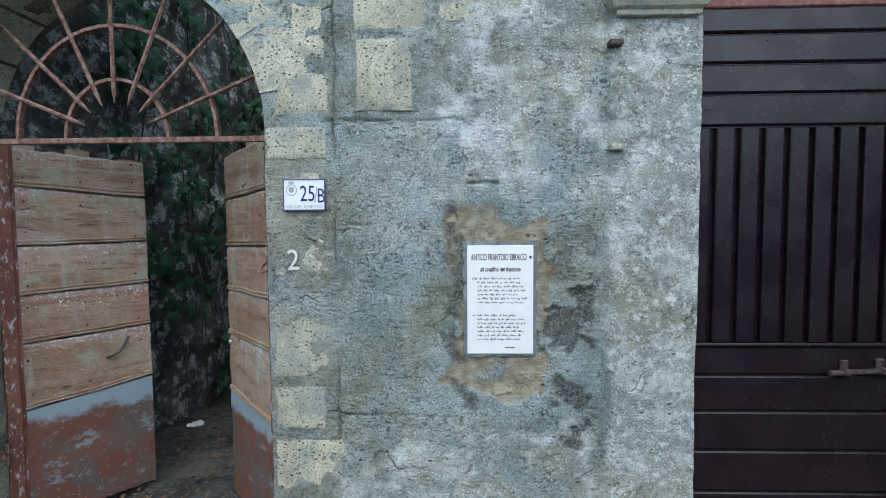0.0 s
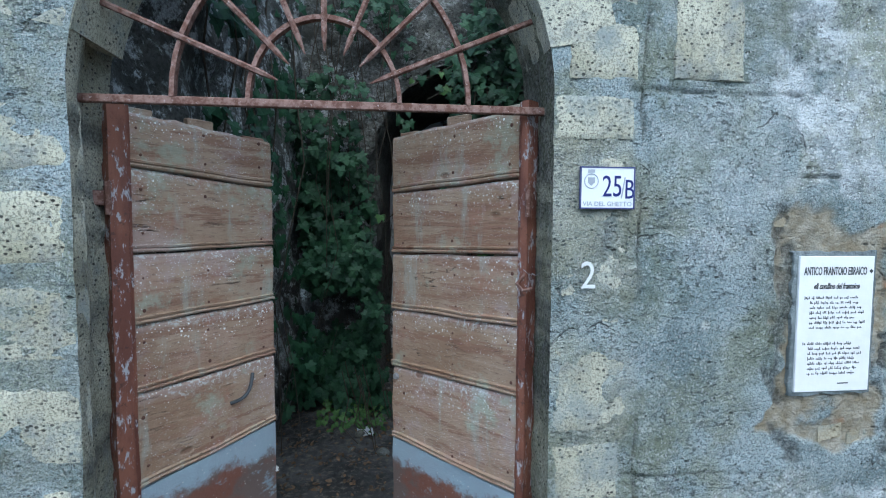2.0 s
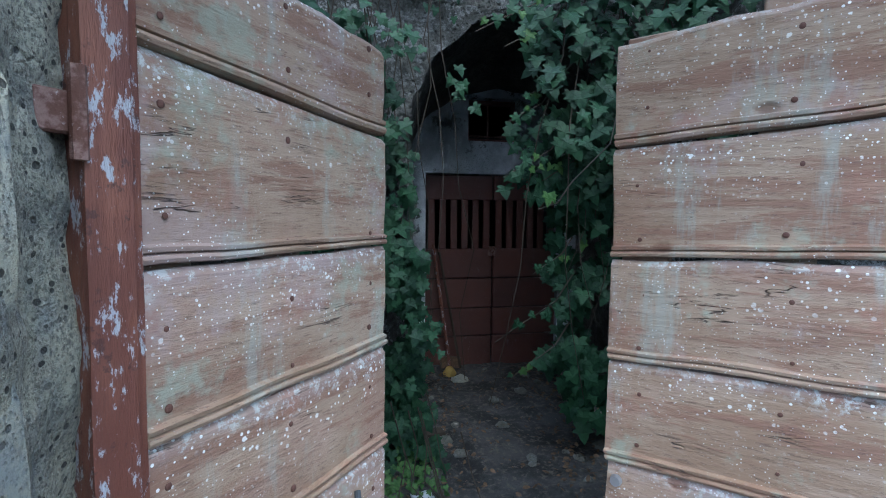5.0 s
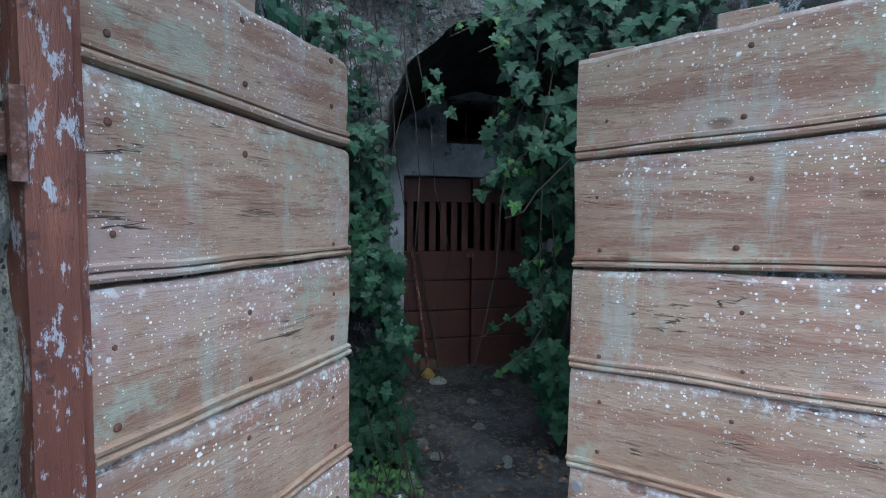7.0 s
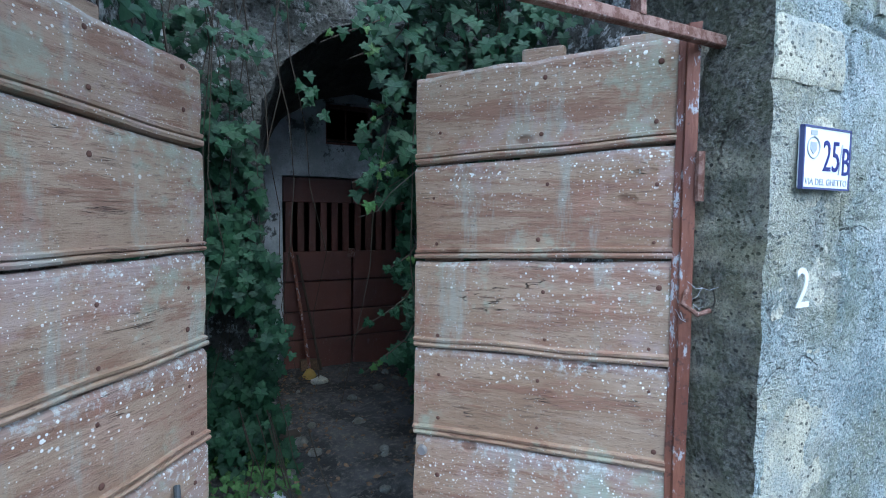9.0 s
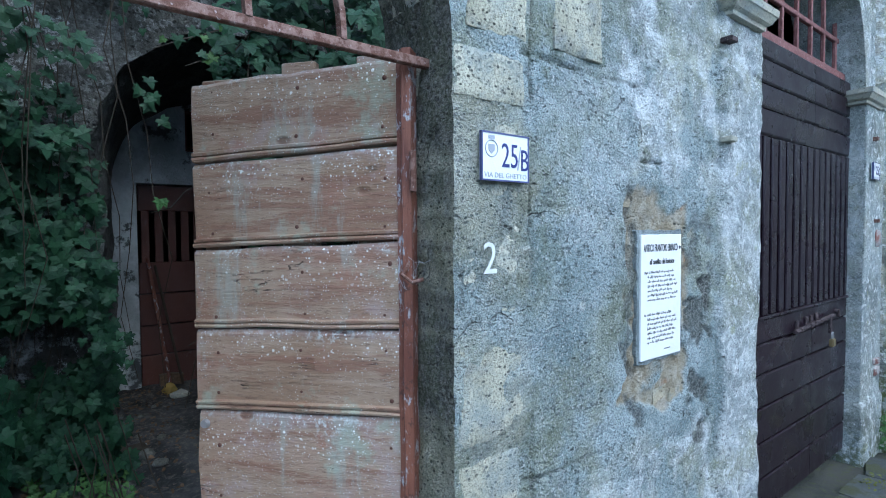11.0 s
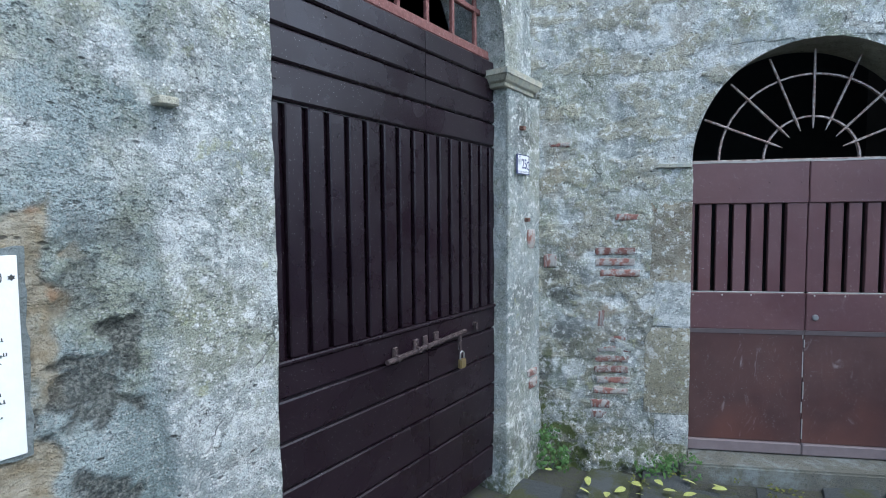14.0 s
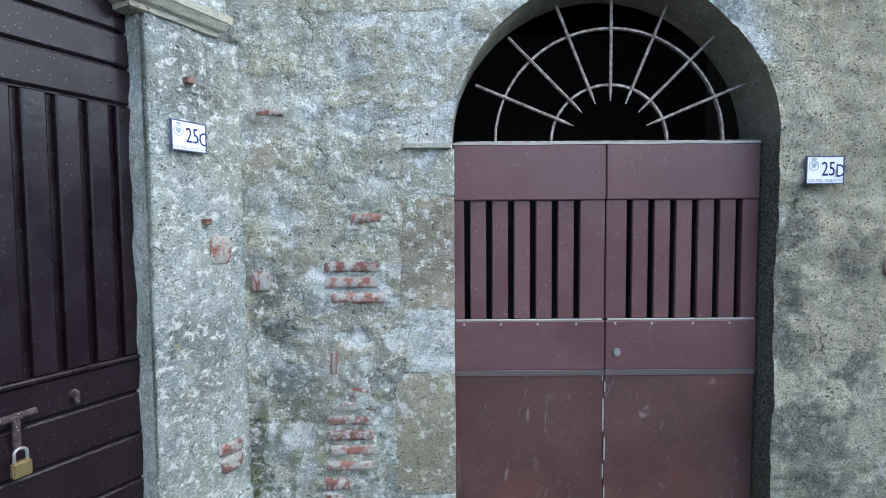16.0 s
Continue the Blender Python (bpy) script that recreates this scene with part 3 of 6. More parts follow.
def main_regions(x, z):
    r = {}
    strip = ss(-0.02, 0.02, x - 0.715 + 0.05 * fbm(x, 3, z, 3.0))
    if x > 2.5:
        return {"lime": 0.45 + 0.25 * fbm(x, 1, z, 2.0), "lichen": 1.0, "dark": 0.5 * ss(0.30, 0.5, fbm(x, 8, z, 3.0)), "moss": ss(0.5, 0.0, z)}
    r["lime"] = max(patch(x, z, 0.0, 3, 1.72, 4, 0.10, 0.16, 1.0) * ss(-0.35, 0.15, fbm(x, 2, z, 5.0, 5)),
                    patch(x, z, -0.7, 3, -1, 0.72, 0.06, 0.14, 2.0) * ss(-0.3, 0.2, fbm(x, 4, z, 5.0, 5)),
                    0.8 * strip, 0.35 * patch(x, z, -0.35, 0.05, 1.5, 3, 0.1, 0.1, 4.0))
    r["ochre"] = patch(x, z, 0.03, 0.455, 0.89, 1.69, 0.012, 0.09, 5.0) * ss(-0.5, -0.1, fbm(x, 6, z, 6.0, 4))
    r["ochre"] = max(r["ochre"], 0.7 * ss(0.50, 0.6, fbm(x, 16, z, 5.5, 4)) * patch(x, z, 0.1, 0.7, 1.5, 3, 0.05, 0.05, 3.0))
    r["dark"] = max(0.85 * patch(x, z, 0.44, 0.66, 1.10, 1.33, 0.010, 0.10, 7.0), 0.85 * patch(x, z, 0.50, 0.64, 0.66, 0.95, 0.010, 0.10, 7.5),
                    0.45 * patch(x, z, 0.45, 0.66, 1.36, 1.62, 0.02, 0.10, 7.8), 0.4 * patch(x, z, 0.0, 0.07, 1.25, 1.62, 0.02, 0.07, 6.5)) * ss(-0.25, 0.0, fbm(x, 8, z, 8.0, 5))
    r["dark"] = max(r["dark"], 0.7 * patch(x, z, 0.03, 0.11, 0.8, 1.7, 0.02, 0.07, 8.0) * ss(0.0, 0.2, fbm(x, 12, z, 6.0)))
    if x < DOOR_C:
        r["tuff"] = 0.25 * ss(0.0, 0.4, fbm(x, 10, z, 2.5))
        r["moss"] = 0.6 * ss(1.3, 0.4, z)
    else:
        r["tuff"] = 0.55 * patch(x, z, -0.9, -0.47, -1, 1.95, 0.03, 0.05, 9.0) * ss(-0.45, 0.1, fbm(x, 11, z, 2.2))
        r["moss"] = 0.35 * ss(-0.1, 0.3, fbm(x, 14, z, 1.6)) * (x < 0.05)
    # seams of the masonry that show through the plaster
    seam = 0.0
    if -0.5 < x < 0.7:
        w = 0.010 * fbm(x, 41, z, 5.0, 3)
        for on, gap in ((0.5 < z < 2.6, x + 0.452 + w), (x < 0.1, z - 2.065 - w), (-0.4 < x < -0.15, z - 1.625 - w), (0.0 < z < 2.0 and z > 1.45, x + 0.125 + w - 0.06 * (z - 1.6)), (x < 0.0, z - 0.79 - 2 * w), (x > 0.0 and x < 0.25, z - 1.80 - 2 * w), (x > 0.35, z - 2.21 - 2 * w)):
            if on and abs(gap) < 0.008:
                seam = max(seam, (1 - abs(gap) / 0.008) * ss(-0.25, 0.15, fbm(x, 43, z, 3.0)))
    r["seam"] = seam
    r["dark"] = max(r["dark"], 0.55 * seam)
    for cx, cz, rad in ((-0.545, 1.475, 0.035), (-0.475, 1.49, 0.028), (-0.22, 1.30, 0.02)):
        r["lime"] = max(r["lime"], ss(rad, rad * 0.4, math.hypot(x - cx, z - cz) + 0.03 * fbm(x, 44, z, 14.0, 3)))
    r["lichen"] = max(0.9 * strip, 0.35 * r["lime"])
    return r


def main_relief(x, z, r):
    d = 0.010 * fbm(x, 0.5, z, 1.7, 4) + 0.0045 * fbm(x, 7.5, z, 13.0, 5)
    d -= 0.010 * max(0.0, fbm(x * 0.7, 4.5, z * 1.6, 10.0, 4) - 0.25) + 0.010 * r.get("seam", 0)
    d += 0.012 * r.get("lime", 0) * fbm(x, 2.5, z, 7.0, 4)
    d -= 0.010 * r.get("ochre", 0) * (1 + 0.7 * fbm(x, 5.5, z, 9.0, 4))
    d -= 0.014 * r.get("dark", 0) * (1 - 0.9 * fbm(x, 1.5, z, 14.0, 4))
    if x < 2.0:
        d += 0.028 * ss(0.69, 0.73, x + 0.03 * fbm(x, 3, z, 3.0))
    return d


def front(x0, x1, z0, z1):
    def place(i, j):
        z = z0 + (z1 - z0) * j
        a, b = x0(z), x1(z)
        x = a + (b - a) * i
        return (x, FACE - main_relief(x, z, main_regions(x, z)), z), x, z
    return place


def reveal(points, depth, y_face, regions, splay=0.0):
    """The inside face of an opening, drawn along the points of its edge."""
    def place(i, j):
        k = j * (len(points) - 1)
        a, b = points[int(k)], points[min(int(k) + 1, len(points) - 1)]
        x, z = a[0] + (b[0] - a[0]) * (k - int(k)), a[1] + (b[1] - a[1]) * (k - int(k))
        y0 = y_face(x, z)
        y = y0 + (depth - y0) * i
        w = (0.012 * fbm(y, 3.3 + x, z, 6.0, 4) + 0.008 * fbm(y, 8.3 + x, z, 19.0, 3)) * min(1.0, i * 4)
        if splay:
            w -= splay * ss(0.1, 0.6, i) * ss(DOOR_C - 0.3, DOOR_L + 0.05, x)
        return (x + w, y, z + (max(w, -0.012) if z > 2.2 else 0)), x, z
    return place


def arch_line(c, a, s, n=28, z0=-0.05, steps=60):
    """The edge of an arched opening, from one foot over the crown to the other."""
    left = [(c - a, z0 + (s - z0) * i / steps) for i in range(steps)]
    over = [(c - a * math.cos(math.pi * i / n), s + a * math.sin(math.pi * i / n)) for i in range(n + 1)]
    return left + over + [(c + a, p[1]) for p in left[::-1]]


# ---- street wall ----
TOP = 3.45
wall = Sheet()
door_l, door_r = (lambda z: edge(z, DOOR_C, DOOR_A, DOOR_S, -1)), (lambda z: edge(z, DOOR_C, DOOR_A, DOOR_S, 1))
gate_l, gate_r = (lambda z: edge(z, GATE_C, GATE_A, GATE_S, -1)), (lambda z: edge(z, GATE_C, GATE_A, GATE_S, 1))
wall.grid(70, 230, front(lambda z: -4.2, door_l, -0.05, TOP), main_regions)
wall.grid(230, 430, front(door_r, gate_l, -0.05, TOP), main_regions)
wall.grid(30, 40, front(lambda z: GATE_C if z >= GATE_S + GATE_A else gate_r(z), lambda z: 3.05, GATE_S, TOP), main_regions)
wall.grid(120, 20, front(lambda z: -4.2, lambda z: 3.05, TOP, 3.9), main_regions)
face_y = lambda x, z: FACE - main_relief(x, z, main_regions(x, z))
# dark patches cover more of the right jamb and the arch
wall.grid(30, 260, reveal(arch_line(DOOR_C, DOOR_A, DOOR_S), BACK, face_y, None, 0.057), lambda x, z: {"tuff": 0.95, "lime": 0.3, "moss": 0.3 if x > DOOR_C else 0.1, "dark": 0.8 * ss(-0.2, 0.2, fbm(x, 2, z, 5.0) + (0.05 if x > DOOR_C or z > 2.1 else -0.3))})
wall.grid(8, 120, reveal([p for p in arch_line(GATE_C, GATE_A, GATE_S)], BACK, lambda x, z: face_y(x, z) if x < 2.3 else 2.05, None), lambda x, z: {"lime": 0.6, "lichen": 0.5})
wall.quad((-4.2, BACK, 0), (DOOR_L - 0.06, BACK, 0), (DOOR_L - 0.06, BACK, 3.9), (-4.2, BACK, 3.9))
wall.quad((DOOR_R + 0.02, BACK, 0), (GATE_L - 0.02, BACK, 0), (GATE_L - 0.02, BACK, 3.9), (DOOR_R + 0.02, BACK, 3.9))
wall.quad((-4.2, FACE, 3.9), (3.05, FACE, 3.9), (3.05, BACK, 3.9), (-4.2, BACK, 3.9))
wall.quad((DOOR_L - 0.06, BACK, 2.80), (DOOR_R + 0.02, BACK, 2.80), (DOOR_R + 0.02, BACK, 3.9), (DOOR_L - 0.06, BACK, 3.9))
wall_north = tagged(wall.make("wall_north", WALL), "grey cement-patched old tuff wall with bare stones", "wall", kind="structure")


# ---- side wall ----
def side_regions(s, z):
    n1 = fbm(s, 21, z, 2.4, 5)
    # dark increases towards the foot of the wall
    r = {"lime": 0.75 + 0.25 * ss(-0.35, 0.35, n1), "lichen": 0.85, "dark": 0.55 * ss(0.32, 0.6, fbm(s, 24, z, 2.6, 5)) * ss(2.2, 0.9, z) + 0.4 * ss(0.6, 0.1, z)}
    r["moss"] = 0.9 * ss(0.45, 0.05, z) + 0.95 * ss(0.5, 0.0, s) * ss(2.2, 0.3, z) * ss(-0.1, 0.3, fbm(s, 27, z, 2.0))
    r["ochre"] = 0.55 * patch(s, z, 2.4, 4.5, 0.9, 4, 0.08, 0.2, 12.0) + 0.4 * ss(0.35, 0.55, fbm(s, 28, z, 3.0))
    r["tuff"] = 0.75 * patch(s, z, 2.35, 4.5, -1, 2.6, 0.08, 0.2, 14.0)
    r["tuff"] = max(r["tuff"], 0.7 * ss(-0.05, 0.2, fbm(s, 71, z * 1.8, 4.0, 5)) * (s < 1.2))
    r["tuff"] = max(r["tuff"], 0.95 * patch(s, z, 2.30, 4.5, 0.9, 4.0, 0.08, 0.25, 15.0))
    r["lichen"] -= 0.6 * ss(2.2, 2.4, s)
    r["ochre"] *= 1 - 0.6 * ss(2.2, 2.4, s)
    r["dark"] = max(r["dark"], 0.7 * patch(s, z, 2.36, 2.75, -1, 1.72, 0.04, 0.22, 17.0) * ss(-0.25, 0.15, fbm(s, 63, z, 4.0, 5)))
    r["lime"] = max(r["lime"] * (1 - 0.5 * ss(2.2, 2.4, s)), 0.9 * patch(s, z, 2.8, 4.5, -1, 0.95, 0.04, 0.2, 18.0), 0.9 * patch(s, z, 2.95, 4.5, 1.1, 1.5, 0.03, 0.2, 19.0))
    # ragged dark patches, denser towards the inner corner
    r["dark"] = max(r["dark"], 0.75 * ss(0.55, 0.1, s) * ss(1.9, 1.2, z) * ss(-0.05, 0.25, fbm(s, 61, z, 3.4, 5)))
    return r


def side_relief(s, z, r):
    d = -0.012 * max(0.0, fbm(s * 0.8, 36.5, z * 1.5, 7.0, 4) - 0.2) + 0.016 * fbm(s, 30.5, z, 1.8, 4) + 0.011 * fbm(s, 31.5, z, 9.0, 5) + 0.004 * fbm(s, 33, z, 26.0, 4)
    d *= 1 - 0.75 * ss(0.66, 0.74, s) * ss(SIDE_L + 0.05, SIDE_L, s)
    d += 0.06 * ss(0.22, 0.0, z) * ss(0.0, 0.5, fbm(s, 3, z, 3.0) + 0.4) * (s < SIDE_L)
    return d - 0.012 * r.get("dark", 0)


def side_at(s, d, z):
    return CORNER + ALONG * s + OUT * d + Vector((0, 0, z))


def side_front(a, b, z0, z1):
    def place(i, j):
        z = z0 + (z1 - z0) * j
        s = a(z) + (b(z) - a(z)) * i
        return tuple(side_at(s, side_relief(s, z, side_regions(s, z)), z)), s, z
    return place


def side_reveal(points, depth):
    def place(i, j):
        k = j * (len(points) - 1)
        a, b = points[int(k)], points[min(int(k) + 1, len(points) - 1)]
        s, z = a[0] + (b[0] - a[0]) * (k - int(k)), a[1] + (b[1] - a[1]) * (k - int(k))
        d0 = side_relief(s, z, side_regions(s, z))
        w = 0.006 * fbm(s, i * 0.3, z, 8.0, 3) * min(1.0, i * 4)
        return tuple(side_at(s + w, d0 + (-depth - d0) * i, z)), s, z
    return place


SIDE_TOP = SIDE_S + SIDE_A
side = Sheet()
s_l, s_r = (lambda z: edge(z, SIDE_C, SIDE_A, SIDE_S, -1)), (lambda z: edge(z, SIDE_C, SIDE_A, SIDE_S, 1))
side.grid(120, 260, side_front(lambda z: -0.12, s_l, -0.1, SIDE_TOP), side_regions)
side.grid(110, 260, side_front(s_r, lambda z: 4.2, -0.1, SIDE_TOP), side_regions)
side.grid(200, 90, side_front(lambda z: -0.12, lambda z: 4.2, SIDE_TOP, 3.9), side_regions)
# right jamb painted dark for the shade of the deep reveal
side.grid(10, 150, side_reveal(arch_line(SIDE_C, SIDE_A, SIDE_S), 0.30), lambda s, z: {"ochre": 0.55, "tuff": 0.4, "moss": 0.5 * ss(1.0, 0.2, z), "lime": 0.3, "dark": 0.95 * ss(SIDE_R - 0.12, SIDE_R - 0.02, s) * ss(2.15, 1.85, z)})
for a, b in ((-0.12, SIDE_L - 0.01), (SIDE_R + 0.01, 4.2)):
    side.quad(*(side_at(s, -0.30, z) for s, z in ((a, -0.1), (b, -0.1), (b, 3.9), (a, 3.9))))
side.quad(*(side_at(s, -0.30, z) for s, z in ((SIDE_L - 0.01, SIDE_TOP), (SIDE_R + 0.01, SIDE_TOP), (SIDE_R + 0.01, 3.9), (SIDE_L - 0.01, 3.9))))
side.quad(*(side_at(s, d, 3.9) for s, d in ((-0.12, 0), (4.2, 0), (4.2, -0.30), (-0.12, -0.30))))
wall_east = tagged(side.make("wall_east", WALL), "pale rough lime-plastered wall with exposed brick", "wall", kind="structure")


# ---- pilaster beside the gate, and its impost ----
def pilaster(name, x0, x1, y0, y1, z0, z1, flare):
    sh = Sheet()
    ring = [(x0, y1), (x0, y0), (x1, y0), (x1, y1)]
    def place(i, j):
        z = z0 + (z1 - z0) * j
        k = min(2.999, i * 3)
        a, b = ring[int(k)], ring[int(k) + 1]
        f = k - int(k)
        x, y = a[0] + (b[0] - a[0]) * f, a[1] + (b[1] - a[1]) * f
        grow = flare * ss(0.42, 0.36, z)
        n = 0.007 * fbm(x, y, z, 7.0, 5) + 0.006 * fbm(x, y, z, 2.0)
        x += (n + grow) * (1 if int(k) == 2 else -1 if int(k) == 0 else 0) - (0.02 * ss(1.5, 0.0, z) if int(k) == 0 else 0)
        y += -(n + grow) if 0 < f < 1 or int(k) == 1 else 0
        return (x, y, z), x, z
    sh.grid(60, 200, place, lambda x, z: {"lime": 0.40, "lichen": 1.0, "dark": 0.4 * ss(0.25, 0.5, fbm(x, 8, z, 3.0)), "moss": 0.8 * ss(0.4, 0.0, z)})
    ob = sh.make(name, WALL)
    return tagged(ob, "lichen-spotted grey stone pilaster beside the gate", "pilaster", kind="structure")


pilaster("pilaster_1", GATE_R + 0.02, 3.06, 2.045, 2.30, -0.05, 2.36, 0.02)


def impost(x0, x1, y0, y1, z, m=Matrix(), parent=None):
    """A moulded capital stone, swept round three sides."""
    steps = ((0.0, 0.0), (0.012, 0.004), (0.014, 0.022), (0.03, 0.032), (0.046, 0.058), (0.052, 0.062), (0.054, 0.092), (0.0, 0.10))
    bm = bmesh.new()
    rings = []
    for o, h in steps:
        rings.append([bm.verts.new(m @ Vector(p)) for p in ((x0 - o, y1, z + h), (x0 - o, y0 - o, z + h), (x1 + o, y0 - o, z + h), (x1 + o, y1, z + h))])
    for q, w in zip(rings, rings[1:]):
        for k in range(4):
            bm.faces.new((q[k], q[(k + 1) % 4], w[(k + 1) % 4], w[k]))
    bm.faces.new(rings[0]), bm.faces.new(rings[-1][::-1])
    es = [e for e in bm.edges if e.calc_length() > 0.05]
    bmesh.ops.subdivide_edges(bm, edges=es, cuts=6, use_grid_fill=True)
    for v in bm.verts:
        v.co += Vector((1, 1, 1)) * 0.003 * noise.noise(v.co * 14)
    return tagged(part("trim", bm, MOULD, parent), "moulded pale stone impost on the pilaster", "moulding", kind="structure")


impost(GATE_R - 0.03, 2.93, 2.045, 2.30, 2.355)
impost(0.735, GATE_L - 0.03, 2.062, 2.2, 2.46)


# ---- grounds ----
def ground_sheet(name, x0, x1, y0, y1, nx, ny, height, material, label):
    v, f = [], []
    for j in range(ny + 1):
        for i in range(nx + 1):
            x, y = x0 + (x1 - x0) * i / nx, y0 + (y1 - y0) * j / ny
            v.append((x, y, height(x, y)))
    for j in range(ny):
        for i in range(nx):
            q = j * (nx + 1) + i
            f.append((q, q + 1, q + nx + 2, q + nx + 1))
    me = bpy.data.meshes.new(name)
    me.from_pydata(v, [], f)
    me.shade_smooth()
    return tagged(obj(name, me, material), label, "ground", kind="structure")


ground_sheet("ground", -200, 200, -200, 200, 40, 40, lambda x, y: -0.12, STREET, "dark earth far under the street")
ground_sheet("road", -5, 6.5, -5.0, 2.45, 140, 100, lambda x, y: -0.035 + 0.012 * fbm(x, y, 0, 2.2), STREET, "damp dirt and moss between the street setts")
ground_sheet("floor", -2.5, 1.2, 2.42, 6.9, 80, 110, lambda x, y: 0.02 + 0.03 * fbm(x, y, 1, 1.6) + 0.02 * fbm(x, y, 2, 6.0) + 0.05 * ss(4.4, 6.3, y), LITTER, "littered earth floor of the ruined cellar")


# ---- ruined cellar: rock walls, arch of rock, end wall ----
def rock_sheet(name, nu, nv, place, amp, label, material=ROCK):
    v, f = [], []
    for j in range(nv + 1):
        for i in range(nu + 1):
            p, nrm = place(i / nu, j / nv)
            d = amp * (fbm(*p, 1.1, 5) + 0.45 * fbm(*p, 4.5, 4))
            v.append(tuple(Vector(p) + Vector(nrm) * d))
    for j in range(nv):
        for i in range(nu):
            q = j * (nu + 1) + i
            f.append((q, q + 1, q + nu + 2, q + nu + 1))
    me = bpy.data.meshes.new(name)
    me.from_pydata(v, [], f)
    me.shade_smooth()
    return tagged(obj(name, me, material), label, "wall", kind="structure")


ROCK_Y, CAVE_L, CAVE_R, CAVE_S, END_Y = 5.25, -1.38, 0.55, 2.15, 6.667
CAVE_C, CAVE_A = (CAVE_L + CAVE_R) / 2, (CAVE_R - CAVE_L) / 2
rock_sheet("wall_west", 60, 70, lambda i, j: ((-2.42 + 0.42 * i, BACK + (ROCK_Y - BACK) * i, -0.1 + 4.6 * j), (1, 0, 0)), 0.10, "dark rough tuff wall hung with ivy")
rock_sheet("wall_cellar_east", 60, 70, lambda i, j: ((0.70 + 0.05 * i, BACK + (ROCK_Y - BACK) * i, -0.1 + 4.6 * j), (-1, 0, 0)), 0.10, "dark rough tuff wall of the cellar yard")
cave_l, cave_r = (lambda z: edge(z, CAVE_C, CAVE_A, CAVE_S, -1)), (lambda z: edge(z, CAVE_C, CAVE_A, CAVE_S, 1))
CAVE_T = CAVE_S + CAVE_A


def rock_face(a, b, z0, z1):
    def place(i, j):
        z = z0 + (z1 - z0) * j
        return (a(z) + (b(z) - a(z)) * i, ROCK_Y, z), (0, -1, 0)
    return place


ragged = lambda z: 0.10 * fbm(3.1, 0.7, z, 2.6, 4)
rock_sheet("wall_rock_1", 30, 80, rock_face(lambda z: -2.5, lambda z: -1.52 + ragged(z + 5), -0.1, CAVE_T), 0.07, "pale-crusted tuff face beside the cave mouth")
rock_sheet("wall_rock_4", 30, 100, rock_face(lambda z: -1.54 + ragged(z + 5), lambda z: cave_l(z) + ragged(z), -0.1, CAVE_T), 0.07, "tuff rim of the cave mouth with little pale crust", SPARSE_CRUST)
rock_sheet("wall_rock_2", 30, 80, rock_face(cave_r, lambda z: 1.3, -0.1, CAVE_T), 0.07, "dark tuff face beside the cave mouth")
rock_sheet("wall_rock_3", 70, 60, rock_face(lambda z: -2.5, lambda z: 1.3, CAVE_T, 4.6), 0.09, "tuff rock over the cave mouth", SPARSE_CRUST)
_line = arch_line(CAVE_C, CAVE_A, CAVE_S, 28, -0.1, 40)


def cave(i, j):
    k = j * (len(_line) - 1)
    a, b = _line[int(k)], _line[min(int(k) + 1, len(_line) - 1)]
    x, z = a[0] + (b[0] - a[0]) * (k - int(k)), a[1] + (b[1] - a[1]) * (k - int(k))
    f = min(1.0, i * 1.2)
    q = Vector((x - CAVE_C, 0, max(0.0, z - 1.2)))
    lip = 0.35 * ss(0.07, 0.0, i)
    px = CAVE_C + 0.115 * f + (x - CAVE_C) * (1.0 - 0.065 * f + lip)
    return (px, ROCK_Y + 0.10 + (END_Y + 0.12 - ROCK_Y) * i, z * (1.0 - 0.075 * f + lip)), tuple((-q).normalized())


# vault painted dark for the shade inside the cave
rock_sheet("ceiling", 34, 120, cave, 0.05, "vaulted tuff ceiling of the cellar, shade painted in", VAULT_SHADE)


# ---- end wall of the cellar, with a window over the door ----
END_DOOR_L, END_DOOR_R, END_DOOR_T = -1.02, 0.40, 2.035
bm = bmesh.new()
WIN = (-0.59, -0.05, 2.365, 2.80)
for x0, x1, z0, z1 in ((-2.0, END_DOOR_L, -0.1, 3.6), (END_DOOR_R, 1.3, -0.1, 3.6), (END_DOOR_L, END_DOOR_R, END_DOOR_T, WIN[2]), (END_DOOR_L, WIN[0], WIN[2], WIN[3]), (WIN[1], END_DOOR_R, WIN[2], WIN[3]), (END_DOOR_L, END_DOOR_R, WIN[3], 3.6)):
    box(x0, x1, END_Y - 0.06, END_Y + 0.24, z0, z1, bm=bm)
tagged(part("wall_end", bm, OLDPLASTER, None), "stained pale plaster end wall of the cellar", "wall", kind="structure")
win = thing("window_1", pose((WIN[0] + WIN[1]) / 2, END_Y + 0.1, WIN[2]), "dark barred window over the cellar door", "window", kind="structure")
ww, wh = (WIN[1] - WIN[0]) / 2, WIN[3] - WIN[2]
for x0, x1, z0, z1 in ((-ww, ww, 0, 0.045), (-ww, ww, wh - 0.045, wh), (-ww, -ww + 0.045, 0.045, wh - 0.045), (ww - 0.045, ww, 0.045, wh - 0.045)):
    part("window_frame", box(x0, x1, -0.02, 0.03, z0, z1, 0.004), RAIL, win)
part("bar", rod([(-0.02, 0, 0.045), (-0.02, 0, wh - 0.045)], 0.011), RUST, win)
part("bar", rod([(-ww + 0.045, 0, 0.07), (ww - 0.045, 0, 0.07)], 0.011), RUST, win)

